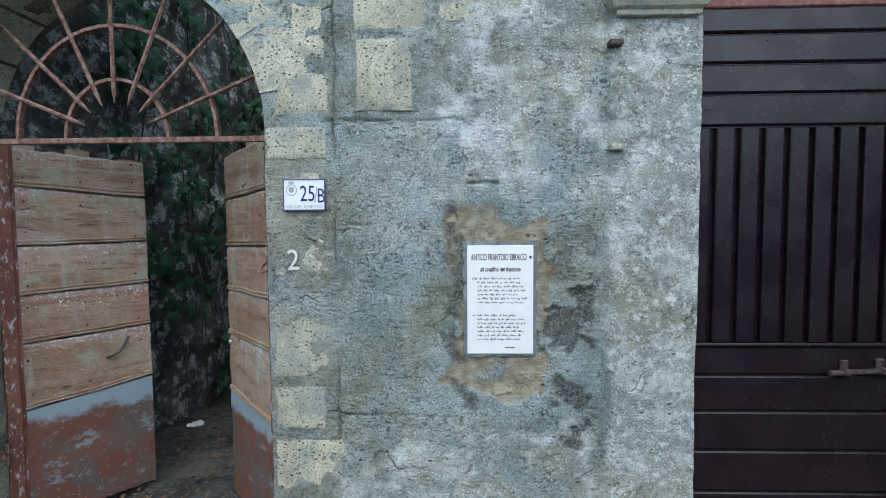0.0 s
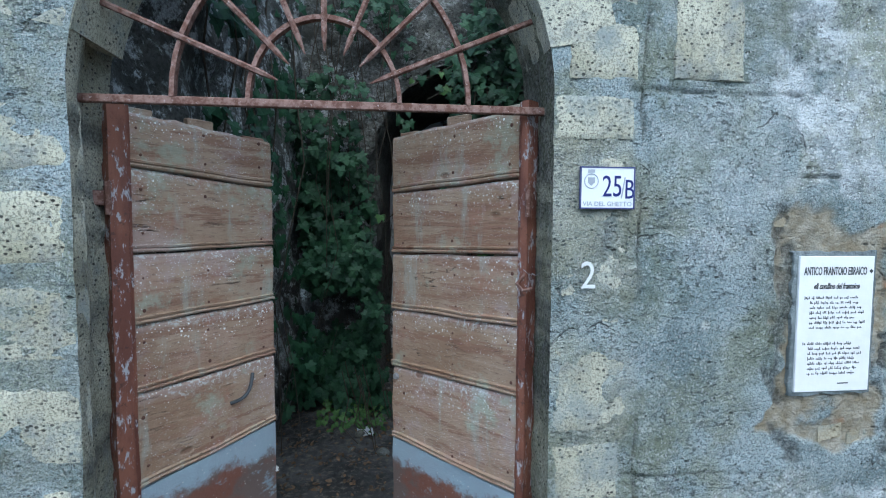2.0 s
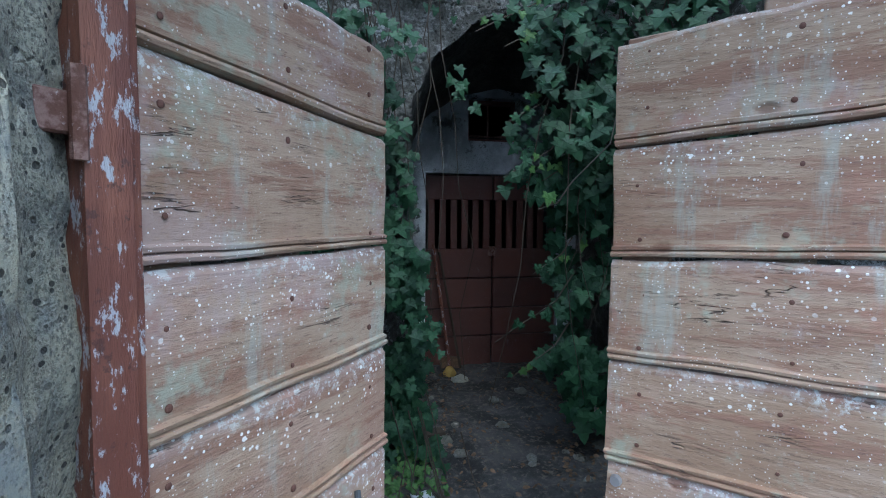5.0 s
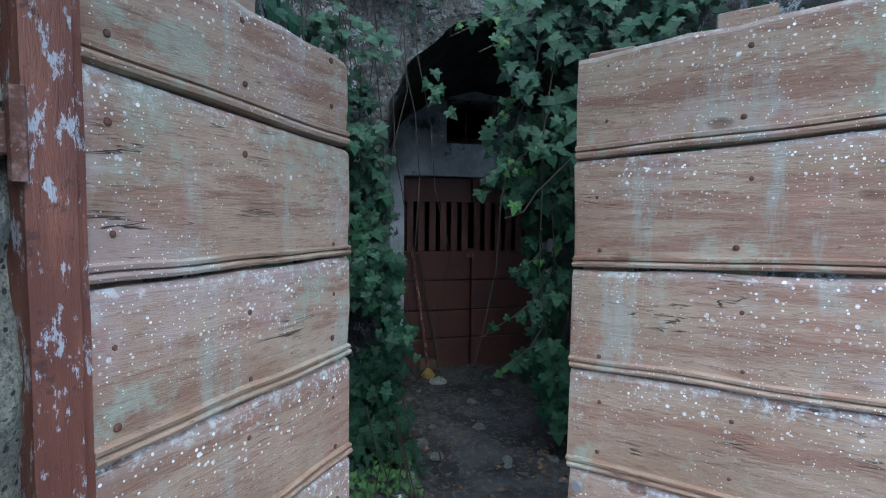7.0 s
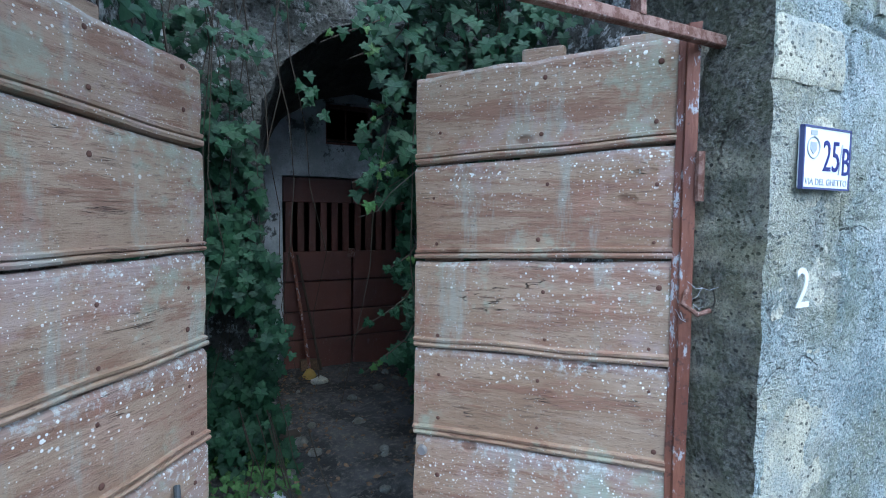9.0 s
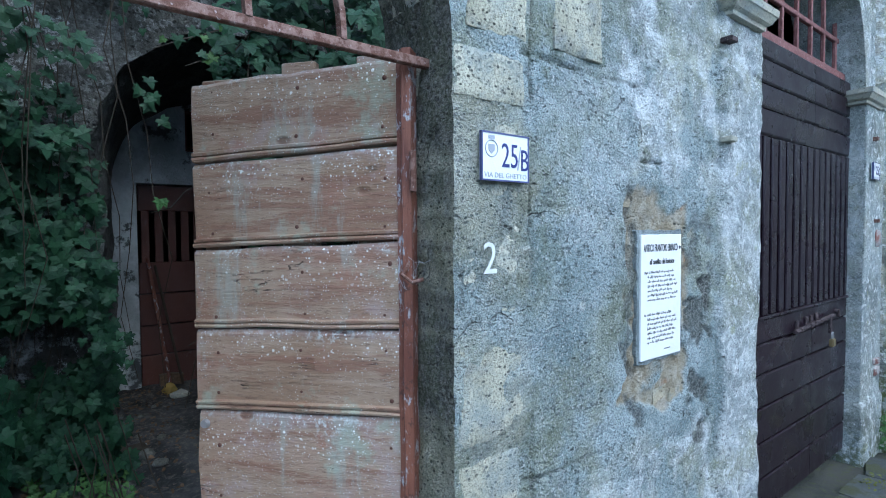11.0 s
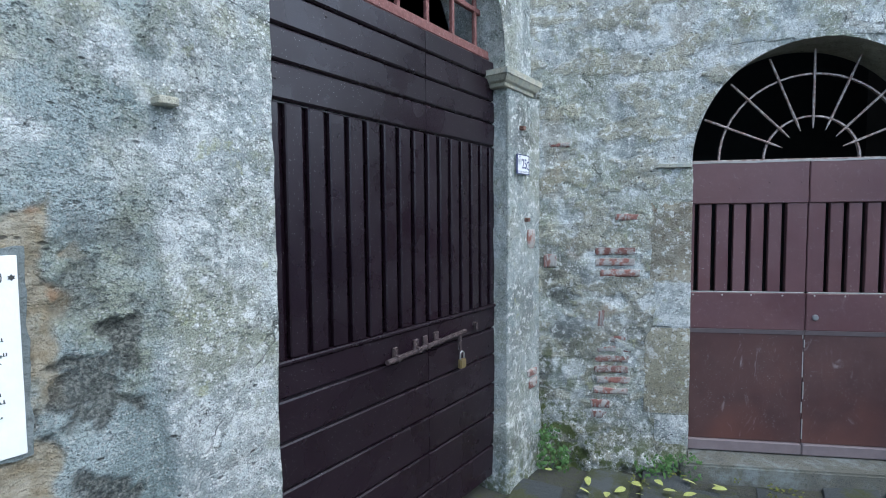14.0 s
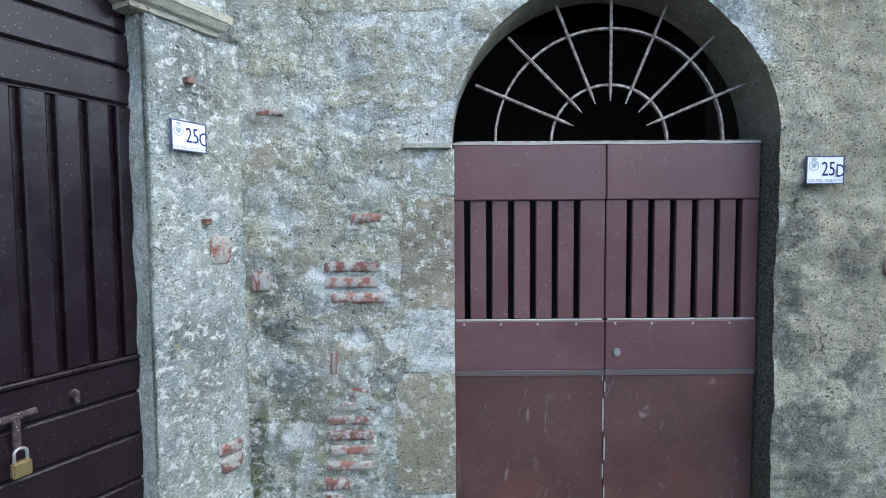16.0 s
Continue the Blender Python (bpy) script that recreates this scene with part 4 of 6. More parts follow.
cellar_door = thing("door_3", pose(END_DOOR_L, END_Y - 0.02, 0.06), "closed red-brown plank double door with slatted top", "door", kind="structure")
dw, dh = END_DOOR_R - END_DOOR_L, END_DOOR_T - 0.06
for k in (0, 1):
    a, b = 0.012 + k * dw / 2, dw / 2 * (k + 1) - 0.006
    part("rail", box(a, b, 0, 0.045, dh - 0.26, dh - 0.012, 0.004), CELLAR, cellar_door)
    z = dh - 0.76
    for h in (0.31, 0.31, 0.29, 0.33):
        part("plank", box(a, b, 0.0, 0.04, z - h + 0.012, z, 0.006), CELLAR, cellar_door)
        z -= h
    n = 6
    for i in range(n):
        c = a + (b - a) * (i + 0.5) / n
        part("slat", box(c - 0.034, c + 0.034, 0.006, 0.036, dh - 0.76, dh - 0.26, 0.004), CELLAR, cellar_door)
part("lock_plate", box(dw / 2 - 0.05, dw / 2 + 0.03, -0.012, 0.0, 1.14, 1.24, 0.004), RUST, cellar_door)
# a long-handled broom leaning beside the cellar door
broom = thing("broom", pose(-0.90, END_Y - 0.17, 0.10), "old broom leaning against the cellar door jamb", "broom")
part("handle", rod([(0.10, -0.05, 0.03), (0.03, 0.02, 0.62), (-0.045, 0.088, 1.22)], 0.016), STILE, broom, "weathered wooden handle")
part("brush", prism([(-0.05, 0), (0.05, 0), (0.03, 0.10), (-0.03, 0.10)], 0.02, 0.22, "x", 6, 0.02), DEADLEAF, broom, "worn straw brush")
stick = thing("stick", pose(-0.81, END_Y - 0.20, 0.10), "thin wooden stick leaning by the broom", "stick")
part("pole", rod([(0.12, -0.02, 0.0), (-0.08, 0.09, 1.15)], 0.012), STEM, stick)


# ---- street doors: two leaves of faded boards, standing ajar ----
def leaf(name, m, way, joints, label, handle, width, tilt, stile=0.078):
    """way: +1 when the boards run from the hinge towards +x. The faded face looks to -y."""
    top = thing(name, m, label, "door", kind="structure")
    x0, x1 = stile - 0.003, width
    for k in range(len(joints) - 1):
        zt, zb = joints[k], joints[k + 1] + 0.006
        h = zt - zb
        prof = [(-0.004, 0), (-0.019, 0.003), (-0.022, 0.009), (-0.020, 0.014), (-0.010, 0.0165), (-0.019, 0.019), (-0.021, 0.026), (-0.010, 0.030),
                (-0.015, h * 0.5), (-0.014, h - 0.012), (-0.006, h), (0.012, h), (0.012, 0)]
        bm = prism(prof, x0, x1, "x", 14, 0.006, k * 3.1 + way)
        for v in bm.verts:
            slope = tilt[k] * (v.co.x - x0) / (x1 - x0)
            f = v.co.z / h
            if k == 0 and f > 0.5:
                v.co.z += -0.030 * ((v.co.x - x0) / (x1 - x0)) * f + 0.012 * noise.noise(Vector((v.co.x * 14, 1, way)))
            v.co.z += zb + (tilt[k + 1] + (tilt[k] - tilt[k + 1]) * f) * (v.co.x - x0) / (x1 - x0)
            if v.co.x > x1 - 0.01:
                v.co.x += 0.010 * noise.noise(Vector((zb * 9, v.co.z * 22, 3)))
            v.co.x *= way
        ob = part("plank", bm, PLANK, top)
        me = ob.data
        at = me.attributes.new("edge", "FLOAT", "POINT")
        zs = [min(1.0, max(0.0, (v.co.z - zb) / h)) for v in me.vertices]
        at.data.foreach_set("value", np.array(zs, dtype=np.float32))
        # nails along three battens
        for fx in (0.05, 0.46, 0.90):
            for fz in (0.2, 0.72):
                px, pz = x0 + (x1 - x0) * fx + random.uniform(-.012, .012), zb + h * (fz + random.uniform(-.06, .06)) + tilt[k] * fx
                nail = bmesh.new()
                bmesh.ops.create_uvsphere(nail, u_segments=8, v_segments=5, radius=random.uniform(0.004, 0.0075), matrix=pose(way * px, -0.0135, pz) @ Matrix.Diagonal((1, 0.45, 1, 1)))
                part("nail", nail, NAIL, ob)
    # sheathed foot of the leaf
    zb = joints[-1]
    bm = bmesh.new()
    bmesh.ops.create_grid(bm, x_segments=10, y_segments=14, size=0.5, matrix=pose(0, 0, 0, 90))
    for v in bm.verts:
        fx, fz = v.co.x + 0.5, v.co.z + 0.5
        v.co = Vector((way * (x0 + (x1 - x0) * fx), -0.014 - 0.006 * noise.noise(Vector((fx * 4, fz * 4, way))), 0.07 + (zb - 0.07) * fz + tilt[-1] * fx * fz))
    bmesh.ops.solidify(bm, geom=bm.faces[:], thickness=0.012)
    ob = part("foot_panel", bm, SHEET, top, "rusty panel with peeling pale blue paint")
    at = ob.data.attributes.new("edge", "FLOAT", "POINT")
    at.data.foreach_set("value", np.array([min(1, max(0, (v.co.z - 0.07) / (zb - 0.07))) for v in ob.data.vertices], dtype=np.float32))
    # hanging stile and the battens behind
    z1 = joints[0] + 0.02
    bm = prism([(0.0, -0.03), (stile - 0.02, -0.030), (stile - 0.016, -0.022), (stile - 0.002, -0.018), (stile, 0.03), (0.0, 0.03)], 0.06, z1, "z", 24, 0.006)
    for v in bm.verts:
        v.co.x *= way
    part("stile", bm, STILE, top, "red-brown hanging stile with flaking paint")
    for cx, zt in ((0.12, z1 + 0.004), (0.36, joints[0] + 0.022), (width - 0.07, joints[0] - 0.012)):
        bm = box(way * (cx - 0.055), way * (cx + 0.055), 0.014, 0.044, 0.08, zt, 0.004)
        ob = part("batten", bm, PLANK, top)
    for z in (0.45, 1.69):
        bm = box(way * (-0.05 if way > 0 else -0.012), way * 0.02, -0.028, -0.012, z, z + 0.05, 0.003)
        rod([(way * -0.006, -0.034, z - 0.03), (way * -0.006, -0.034, z + 0.08)], 0.010, 8, bm)
        part("hinge", bm, RUST, top, "rusty strap hinge")
    if handle:
        hx, hz = handle
        pts = [(way * (hx - 0.055 + 0.11 * i / 8), -0.020 - 0.034 * math.sin(math.pi * i / 8), hz - 0.045 + 0.10 * i / 8 - 0.018 * math.sin(math.pi * i / 8)) for i in range(9)]
        part("handle", rod(pts, 0.0075, 8), HANDLE, top, "bent grey iron pull handle")
    return top


left_leaf = leaf("door_1", pose(-2.217, 2.371, 0, 0, 0, math.degrees(math.atan2(0.49, 0.395))), 1, (2.015, 1.822, 1.517, 1.264, 1.014, 0.665),
                 "ajar brown plank door leaf spattered with white", (0.498, 0.92), 0.675, (0.0, -0.042, 0.007, 0.012, 0.012, 0.05))
right_leaf = leaf("door_2", pose(-0.774, 2.250, 0, 0, 0, math.degrees(math.atan2(-0.756, 0.654))), -1, (2.035, 1.790, 1.520, 1.265, 1.012, 0.650),
                  "ajar brown plank door leaf with bird-lime streaks", None, 0.704, (0.0, -0.032, -0.024, -0.018, -0.02, 0.02), 0.046)
bm = bmesh.new()
bmesh.ops.create_cone(bm, cap_ends=True, segments=16, radius1=0.015, radius2=0.012, depth=0.012, matrix=pose(-0.677, -0.022, 0.955, 90))
part("lock_cap", bm, STEEL, right_leaf, "round grey lock cap")
# thick old wires of the former latch on the hanging stile
latch = thing("door_latch", right_leaf.matrix_world @ pose(-0.02, -0.045, 1.43), "rusty latch hook with cobwebs on the door stile", "latch")
WEB = make_flat("cobweb", (0.50, 0.52, 0.55), 0.9)
rc = random.Random(19)
for k in range(9):
    a0 = Vector((rc.uniform(-0.02, 0.04), rc.uniform(0.0, 0.03), rc.uniform(-0.05, 0.06)))
    b0 = a0 + Vector((rc.uniform(0.0, 0.04), rc.uniform(-0.02, 0.02), rc.uniform(-0.03, 0.03)))
    part("strand", rod([a0, (a0 + b0) / 2 + Vector((0, 0, -0.008)), b0], 0.0006, 4), WEB, latch, "grey dusty cobweb")
part("hook", rod([(0.01, 0.02, 0.03), (0.0, -0.012, 0.0), (0.03, -0.02, -0.02), (0.055, 0.0, -0.012)], 0.006, 8), RUST, latch)


# ---- arched grilles ----
def fanlight(name, m, a, r1, r2, h1, h2, spokes, inner, outer, rad, mat, label, rail_ends):
    g = thing(name, m, label, "grille", kind="structure")
    part("rail", box(rail_ends[0], rail_ends[1], -0.011, 0.011, -0.013, 0.013, 0.003), mat, g)
    for r, h in ((r1, h1), (r2, h2)):
        pts = [(r * math.cos(math.pi * i / 24), 0.0, 0.01 + h * math.sin(math.pi * i / 24)) for i in range(25)]
        bm = bmesh.new()
        rings = []
        for i, p in enumerate(pts):
            d = Vector((math.cos(math.pi * i / 24), 0, math.sin(math.pi * i / 24)))
            rings.append([bm.verts.new(Vector(p) + d * o + Vector((0, y, 0))) for o, y in ((-rad * .7, -rad * 1.3), (rad * .7, -rad * 1.3), (rad * .7, rad * 1.3), (-rad * .7, rad * 1.3))])
        for q, w in zip(rings, rings[1:]):
            for k in range(4):
                bm.faces.new((q[k], q[(k + 1) % 4], w[(k + 1) % 4], w[k]))
        bm.faces.new(rings[0]), bm.faces.new(rings[-1][::-1])
        part("arc", bm, mat, g)
    for i in range(spokes):
        t = math.radians(22.5 + 135 * i / (spokes - 1))
        d = Vector((math.cos(t), 0, math.sin(t)))
        far = outer(t)
        p0, p1 = d * inner, d * far
        bm = rod([p0 + Vector((0, -0.016, 0.01)), p0 + d * 0.05 + Vector((0, -0.016, 0.01)), p1 + Vector((0, -0.016, 0.01))], 0.0025, 6)
        for v in bm.verts:
            s = (v.co - Vector((0, -0.016, 0.01))).dot(d)
            c = d * s + Vector((0, -0.016, 0.01))
            v.co = c + (v.co - c) * (1.0 if s < inner + 0.01 else rad * 0.95 / 0.0025)
        part("spoke", bm, mat, g)
    return g


def reach(cz, R):
    def f(t):
        s, c = math.sin(t), math.cos(t)
        return s * cz + math.sqrt(max(0.0, (s * cz) ** 2 - cz * cz + R * R)) + 0.02
    return f


fanlight("grille_1", pose(DOOR_C - 0.01, 2.215, 2.012), 0, 0.462, 0.236, 0.50, 0.262, 7, 0.155, reach(DOOR_S - 2.012, DOOR_A), 0.0105, RUST,
         "rusty iron fan grille in the arch", (-DOOR_A - 0.03, DOOR_A + 0.02))
SIDE_TURN = math.degrees(math.atan2(ALONG.y, ALONG.x))
side_m = lambda s, d, z: Matrix.Translation(side_at(s, d, z)) @ pose(0, 0, 0, 0, 0, SIDE_TURN)
fanlight("grille_2", side_m(SIDE_C + 0.02, -0.16, 1.955), 0, 0.535, 0.272, 0.52, 0.262, 7, 0.185, reach(SIDE_S - 1.958, SIDE_A - 0.055), 0.0075, PALE_IRON,
         "thin pale iron fan grille over the door", (-SIDE_A + 0.005, SIDE_A - 0.005))


# ---- maroon door in the side wall ----
side_door = thing("door_4", side_m(SIDE_L, -0.12, 0.09), "closed maroon double door with slatted panel", "door", kind="structure")
W2 = SIDE_R - SIDE_L
mid = 0.715
for a, b in ((0.004, mid - 0.002), (mid + 0.002, W2 - 0.012)):
    part("rail", box(a, b, -0.012, 0.03, 1.60, 1.855, 0.005), MAROON, side_door)
    part("rail", box(a, b, -0.012, 0.03, 0.80, 1.035, 0.005), MAROON, side_door)
    part("panel", box(a, b, 0.0, 0.03, 0.075, 0.785, 0.003), PANEL, side_door)
    part("ledge", prism([(0.0, 0.772), (-0.004, 0.772), (-0.016, 0.800), (0.0, 0.800)], a, b, "x"), LEDGE, side_door, "dusty ledge")
    part("ledge", box(a + 0.01, b - 0.01, -0.010, 0.0, 1.0352, 1.043, 0.002), DUSTY, side_door, "dusty ledge")
    part("kick_board", box(a, b, -0.016, 0.03, 0.0, 0.072, 0.006), LEDGE, side_door, "dust-greyed kick board")
for k, (a, b) in enumerate(((0.004, mid - 0.09), (mid + 0.09, W2 - 0.012))):
    slots = [0.070 + 0.1025 * i if k == 0 else 0.828 + 0.1022 * i for i in range(6)]
    e0, e1 = (0.004, slots[0] - 0.014) if k == 0 else (slots[-1] + 0.014, W2 - 0.012)
    c0, c1 = (slots[-1] + 0.014, mid - 0.003) if k == 0 else (mid + 0.003, slots[0] - 0.014)
    for x0, x1 in ((e0, e1), (c0, c1)):
        part("stile", box(x0, x1, -0.004, 0.03, 1.043, 1.60, 0.003), MAROON, side_door)
    for x0, x1 in zip(slots, slots[1:]):
        part("slat", box(x0 + 0.014, x1 - 0.014, 0.0, 0.026, 1.043, 1.60, 0.003), MAROON, side_door)
# paint rubbed off along the joint of the leaves
for z, h, off in ((0.10, 0.13, 0.004), (0.27, 0.07, -0.003), (0.36, 0.11, 0.004), (0.50, 0.16, -0.003), (0.69, 0.05, 0.004), (0.745, 0.03, -0.006)):
    part("worn_edge", box(mid + off - 0.0025, mid + off + 0.0035, -0.0022, 0.004, z, z + h, 0.001), DUSTY, side_door, "bare scratched edge")
for i in range(16):
    x = 0.05 + (W2 - 0.1) * i / 15 + random.uniform(-.01, .01)
    bm = bmesh.new()
    bmesh.ops.create_uvsphere(bm, u_segments=8, v_segments=4, radius=0.006, matrix=pose(x, -0.012, random.choice((1.70, 1.73)) if i % 2 else 1.02) @ Matrix.Diagonal((1, 0.5, 1, 1)))
    part("rivet", bm, MAROON if i % 2 else DUSTY, side_door)
bm = bmesh.new()
bmesh.ops.create_cone(bm, cap_ends=True, segments=18, radius1=0.019, radius2=0.016, depth=0.010, matrix=pose(mid + 0.055, -0.016, 0.885, 90))
part("lock_cylinder", bm, STEEL, side_door, "round worn lock cylinder")
part("weather_strip", prism([(-0.012, 1.855), (0.03, 1.855), (0.03, 1.866), (-0.012, 1.866)], 0.004, W2 - 0.012, "x", 30, 0.004), DUSTY, side_door, "pale crumbling top edge")
step = box(SIDE_L - 0.06, SIDE_R + 0.02, -0.28, 0.10, -0.06, 0.084, 0.012, 2)
for v in step.verts:
    v.co = side_at(v.co.x, v.co.y, v.co.z + 0.004 * noise.noise(v.co * 6))
tagged(part("doorstep", step, DARK_STONE, None), "worn dark grey stone doorstep", "step", kind="structure")


# ---- dark gate ----
gate = thing("gate_1", pose(GATE_L, 2.150, 0), "closed dark maroon garage gate with vertical slats", "gate", kind="structure")
GW = GATE_R + 0.04 - GATE_L
GM = 0.905
for a, b in ((-0.02, GM - 0.002), (GM + 0.002, GW)):
    z = 2.022
    for h in (0.135, 0.125, 0.125, 0.105):
        prof = [(-0.012, 0.008), (-0.020, 0.016), (-0.020, h - 0.006), (-0.014, h), (0.02, h), (0.02, 0), (-0.004, 0), (-0.004, 0.008)]
        part("board", prism([(p, q + z) for p, q in prof], a, b, "x", 1), GATE, gate)
        z += h
    z = 1.085
    for h in (0.130, 0.160, 0.175, 0.185, 0.19, 0.19):
        prof = [(-0.012, -h + 0.008), (-0.020, -h + 0.016), (-0.020, -0.006), (-0.014, 0), (0.02, 0), (0.02, -h), (-0.004, -h), (-0.004, -h + 0.008)]
        part("board", prism([(p, q + z) for p, q in prof], a, b, "x", 1), GATE, gate)
        z -= h
    part("ledge", box(a, b, -0.032, -0.0, 1.0855, 1.103, 0.005), GATE, gate)
    n = 9 if a < 0.5 else 7
    for i in range(n):
        c = a + (b - a) * (i + 0.5) / n
        hw = (b - a) / n / 2
        part("slat", box(c - hw + 0.014, c + hw - 0.014, -0.020, 0.005, 1.103, 2.022, 0.005), GATE, gate)
    part("backing", box(a, b, 0.012, 0.03, 1.08, 2.04), GATE, gate)
rng = random.Random(4)
for i in range(34):
    x, z = rng.choice((0.05, 0.30, 0.60, 0.84, 0.96, 1.25, 1.5)), rng.choice((2.10, 2.26, 2.38, 1.01, 0.86, 0.70, 0.53, 0.37))
    bm = bmesh.new()
    bmesh.ops.create_uvsphere(bm, u_segments=6, v_segments=4, radius=0.0055, matrix=pose(x + rng.uniform(-.02, .02), -0.020, z) @ Matrix.Diagonal((1, 0.5, 1, 1)))
    part("rivet", bm, GATE, gate)
bolt = thing("gate_bolt", pose(GATE_L + 0.60, 2.108, 1.005), "long rusty sliding bolt with brackets on the gate", "bolt")
part("bar", rod([(-0.02, 0, -0.028), (0.60, 0, 0.0)], 0.012, 10), BOLT, bolt)
for x in (0.05, 0.20, 0.27, 0.36):
    bm = box(x - 0.017, x + 0.017, 0.010, 0.022, -0.050 + x * 0.05, 0.022 + x * 0.05, 0.003)
    box(x - 0.011, x + 0.011, -0.016, 0.012, -0.040 + x * 0.05, -0.012 + x * 0.05, 0.004, 1, bm)
    part("bracket", bm, BOLT, bolt)
part("hasp", box(0.535, 0.555, -0.010, 0.006, -0.105, 0.01, 0.003), BOLT, bolt)
lock = thing("padlock", pose(GATE_L + 0.60 + 0.548, 2.094, 0.84), "worn brass padlock hanging from the gate bolt", "padlock")
part("body", box(-0.026, 0.026, -0.012, 0.012, -0.022, 0.028, 0.005, 2), BRASS, lock)
part("shackle", rod([(-0.017 * math.cos(math.pi * i / 10), 0, (0.028 if i in (0, 10) else 0.050 + 0.017 * math.sin(math.pi * i / 10))) for i in range(11)], 0.0045, 8), STEEL, lock, "steel shackle")
cyl = bmesh.new()
bmesh.ops.create_cone(cyl, cap_ends=True, segments=12, radius1=0.016, radius2=0.013, depth=0.012, matrix=pose(1.32, -0.024, 1.02, 90))
box(1.312, 1.328, -0.045, -0.028, 0.985, 1.03, 0.003, 1, cyl)
part("lock_cylinder", cyl, BOLT, gate, "small dark lock cylinder with key")

lunette = thing("grille_3", pose(GATE_C, 2.19, 2.535), "red-brown framed lunette grille over the gate", "grille", kind="structure")
part("sill_rail", box(-GATE_A, GATE_A + 0.03, -0.03, 0.03, -0.008, 0.045, 0.006), RAIL, lunette)
part("mid_rail", box(-GATE_A * 0.94, GATE_A * 0.94, -0.012, 0.012, 0.235, 0.265, 0.004), RAIL, lunette)
for i in range(7):
    x = -GATE_A + 2 * GATE_A * (i + 0.5) / 7
    top = math.sqrt(GATE_A ** 2 - x * x) - 0.04
    if top > 0.06:
        part("bar", box(x - 0.011, x + 0.011, -0.011, 0.011, 0.045, top, 0.003), RAIL, lunette)


# ---- boxes added behind the gate, the side door and the end window ----
def room(name, pts, z0, z1, roof=True):
    bm = bmesh.new()
    lo = [bm.verts.new((*p, z0)) for p in pts]
    hi = [bm.verts.new((*p, z1)) for p in pts]
    for k in range(len(pts) - 1):
        bm.faces.new((lo[k], lo[k + 1], hi[k + 1], hi[k]))
    bm.faces.new(lo)
    if roof:
        bm.faces.new(hi)
    bmesh.ops.solidify(bm, geom=bm.faces[:], thickness=0.05)
    # the roofed boxes get their darkness from near-black paint
    return tagged(part(name, bm, ROOM_DARK if "2" in name else ROCK, None), "added walls closing the space behind an opening", "wall", kind="structure")


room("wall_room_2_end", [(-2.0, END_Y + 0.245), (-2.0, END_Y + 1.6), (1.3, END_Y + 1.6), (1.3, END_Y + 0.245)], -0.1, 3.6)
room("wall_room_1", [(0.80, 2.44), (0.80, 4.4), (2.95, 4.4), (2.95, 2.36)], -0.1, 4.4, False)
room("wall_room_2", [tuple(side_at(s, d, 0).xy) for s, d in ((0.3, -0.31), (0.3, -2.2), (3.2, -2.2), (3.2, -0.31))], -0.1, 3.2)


# ---- signs ----
def letters(body, size, extrude, m, material, parent, name="lettering", align="CENTER", sx=1.0, shear=0.0, bold=0.0):
    cu = bpy.data.curves.new(name, "FONT")
    cu.body, cu.size, cu.extrude, cu.align_x, cu.shear, cu.resolution_u = body, size, extrude, align, shear, 3
    cu.offset = bold
    tmp = bpy.data.objects.new("tmp", cu)
    scene.collection.objects.link(tmp)
    bpy.context.view_layer.update()
    me = bpy.data.meshes.new_from_object(tmp.evaluated_get(bpy.context.evaluated_depsgraph_get()))
    bpy.data.objects.remove(tmp)
    me.transform(m @ pose(0, 0, 0, 90) @ Matrix.Diagonal((sx, 1, 1, 1)))
    me.name = name
    me.materials.clear()
    return obj(name, me, material, parent)


def number_plate(m, number, letter, label, w, h, street):
    p = thing("house_number_plate", m, label, "sign", "house number plates")
    tile = part("tile", box(-w / 2, w / 2, -0.008, 0.004, 0, h, 0.003, 2), CERAMIC, p)
    e = 0.0032
    for x0, x1, z0, z1 in ((-w / 2, w / 2, 0, e), (-w / 2, w / 2, h - e, h), (-w / 2, -w / 2 + e, e, h - e), (w / 2 - e, w / 2, e, h - e)):
        part("rim", box(x0 - 0.0006, x1 + 0.0006, -0.0095, -0.0002, z0 - 0.0006, z1 + 0.0006), RIMBLUE, tile, "blue rim")
    letters(number, h * 0.72, 0.0006, pose(w * 0.085, -0.0088, h * 0.30), BLUE, tile, sx=0.72)
    letters("/", h * 0.72, 0.0006, pose(w * 0.285, -0.0088, h * 0.26), GREYINK, tile, sx=0.6)
    letters(letter, h * 0.66, 0.0006, pose(w * 0.402, -0.0088, h * 0.25), BLUE, tile, sx=0.72)
    if street:
        letters(street, h * 0.15, 0.0005, pose(0.0, -0.0088, h * 0.07), GREYINK, tile, sx=1.05)
    # small coat of arms
    cx, cz, r = -w * 0.30, h * 0.66, h * 0.17
    part("wreath", rod([(cx + r * math.sin(6.2832 * i / 20), -0.0088, cz + r * math.cos(6.2832 * i / 20)) for i in range(21)], 0.0016, 5), GREYINK, tile, "grey wreath")
    part("shield", prism([(cx + x * r, cz + z * r) for x, z in ((-0.5, 0.5), (-0.5, -0.2), (0, -0.65), (0.5, -0.2), (0.5, 0.5))], -0.0092, -0.0078, "y"), GREYINK, tile, "grey shield")
    part("crown", box(cx - 0.5 * r, cx + 0.5 * r, -0.0094, -0.0086, cz + 1.15 * r, cz + 1.6 * r), GREYINK, tile, "grey crown")
    return p


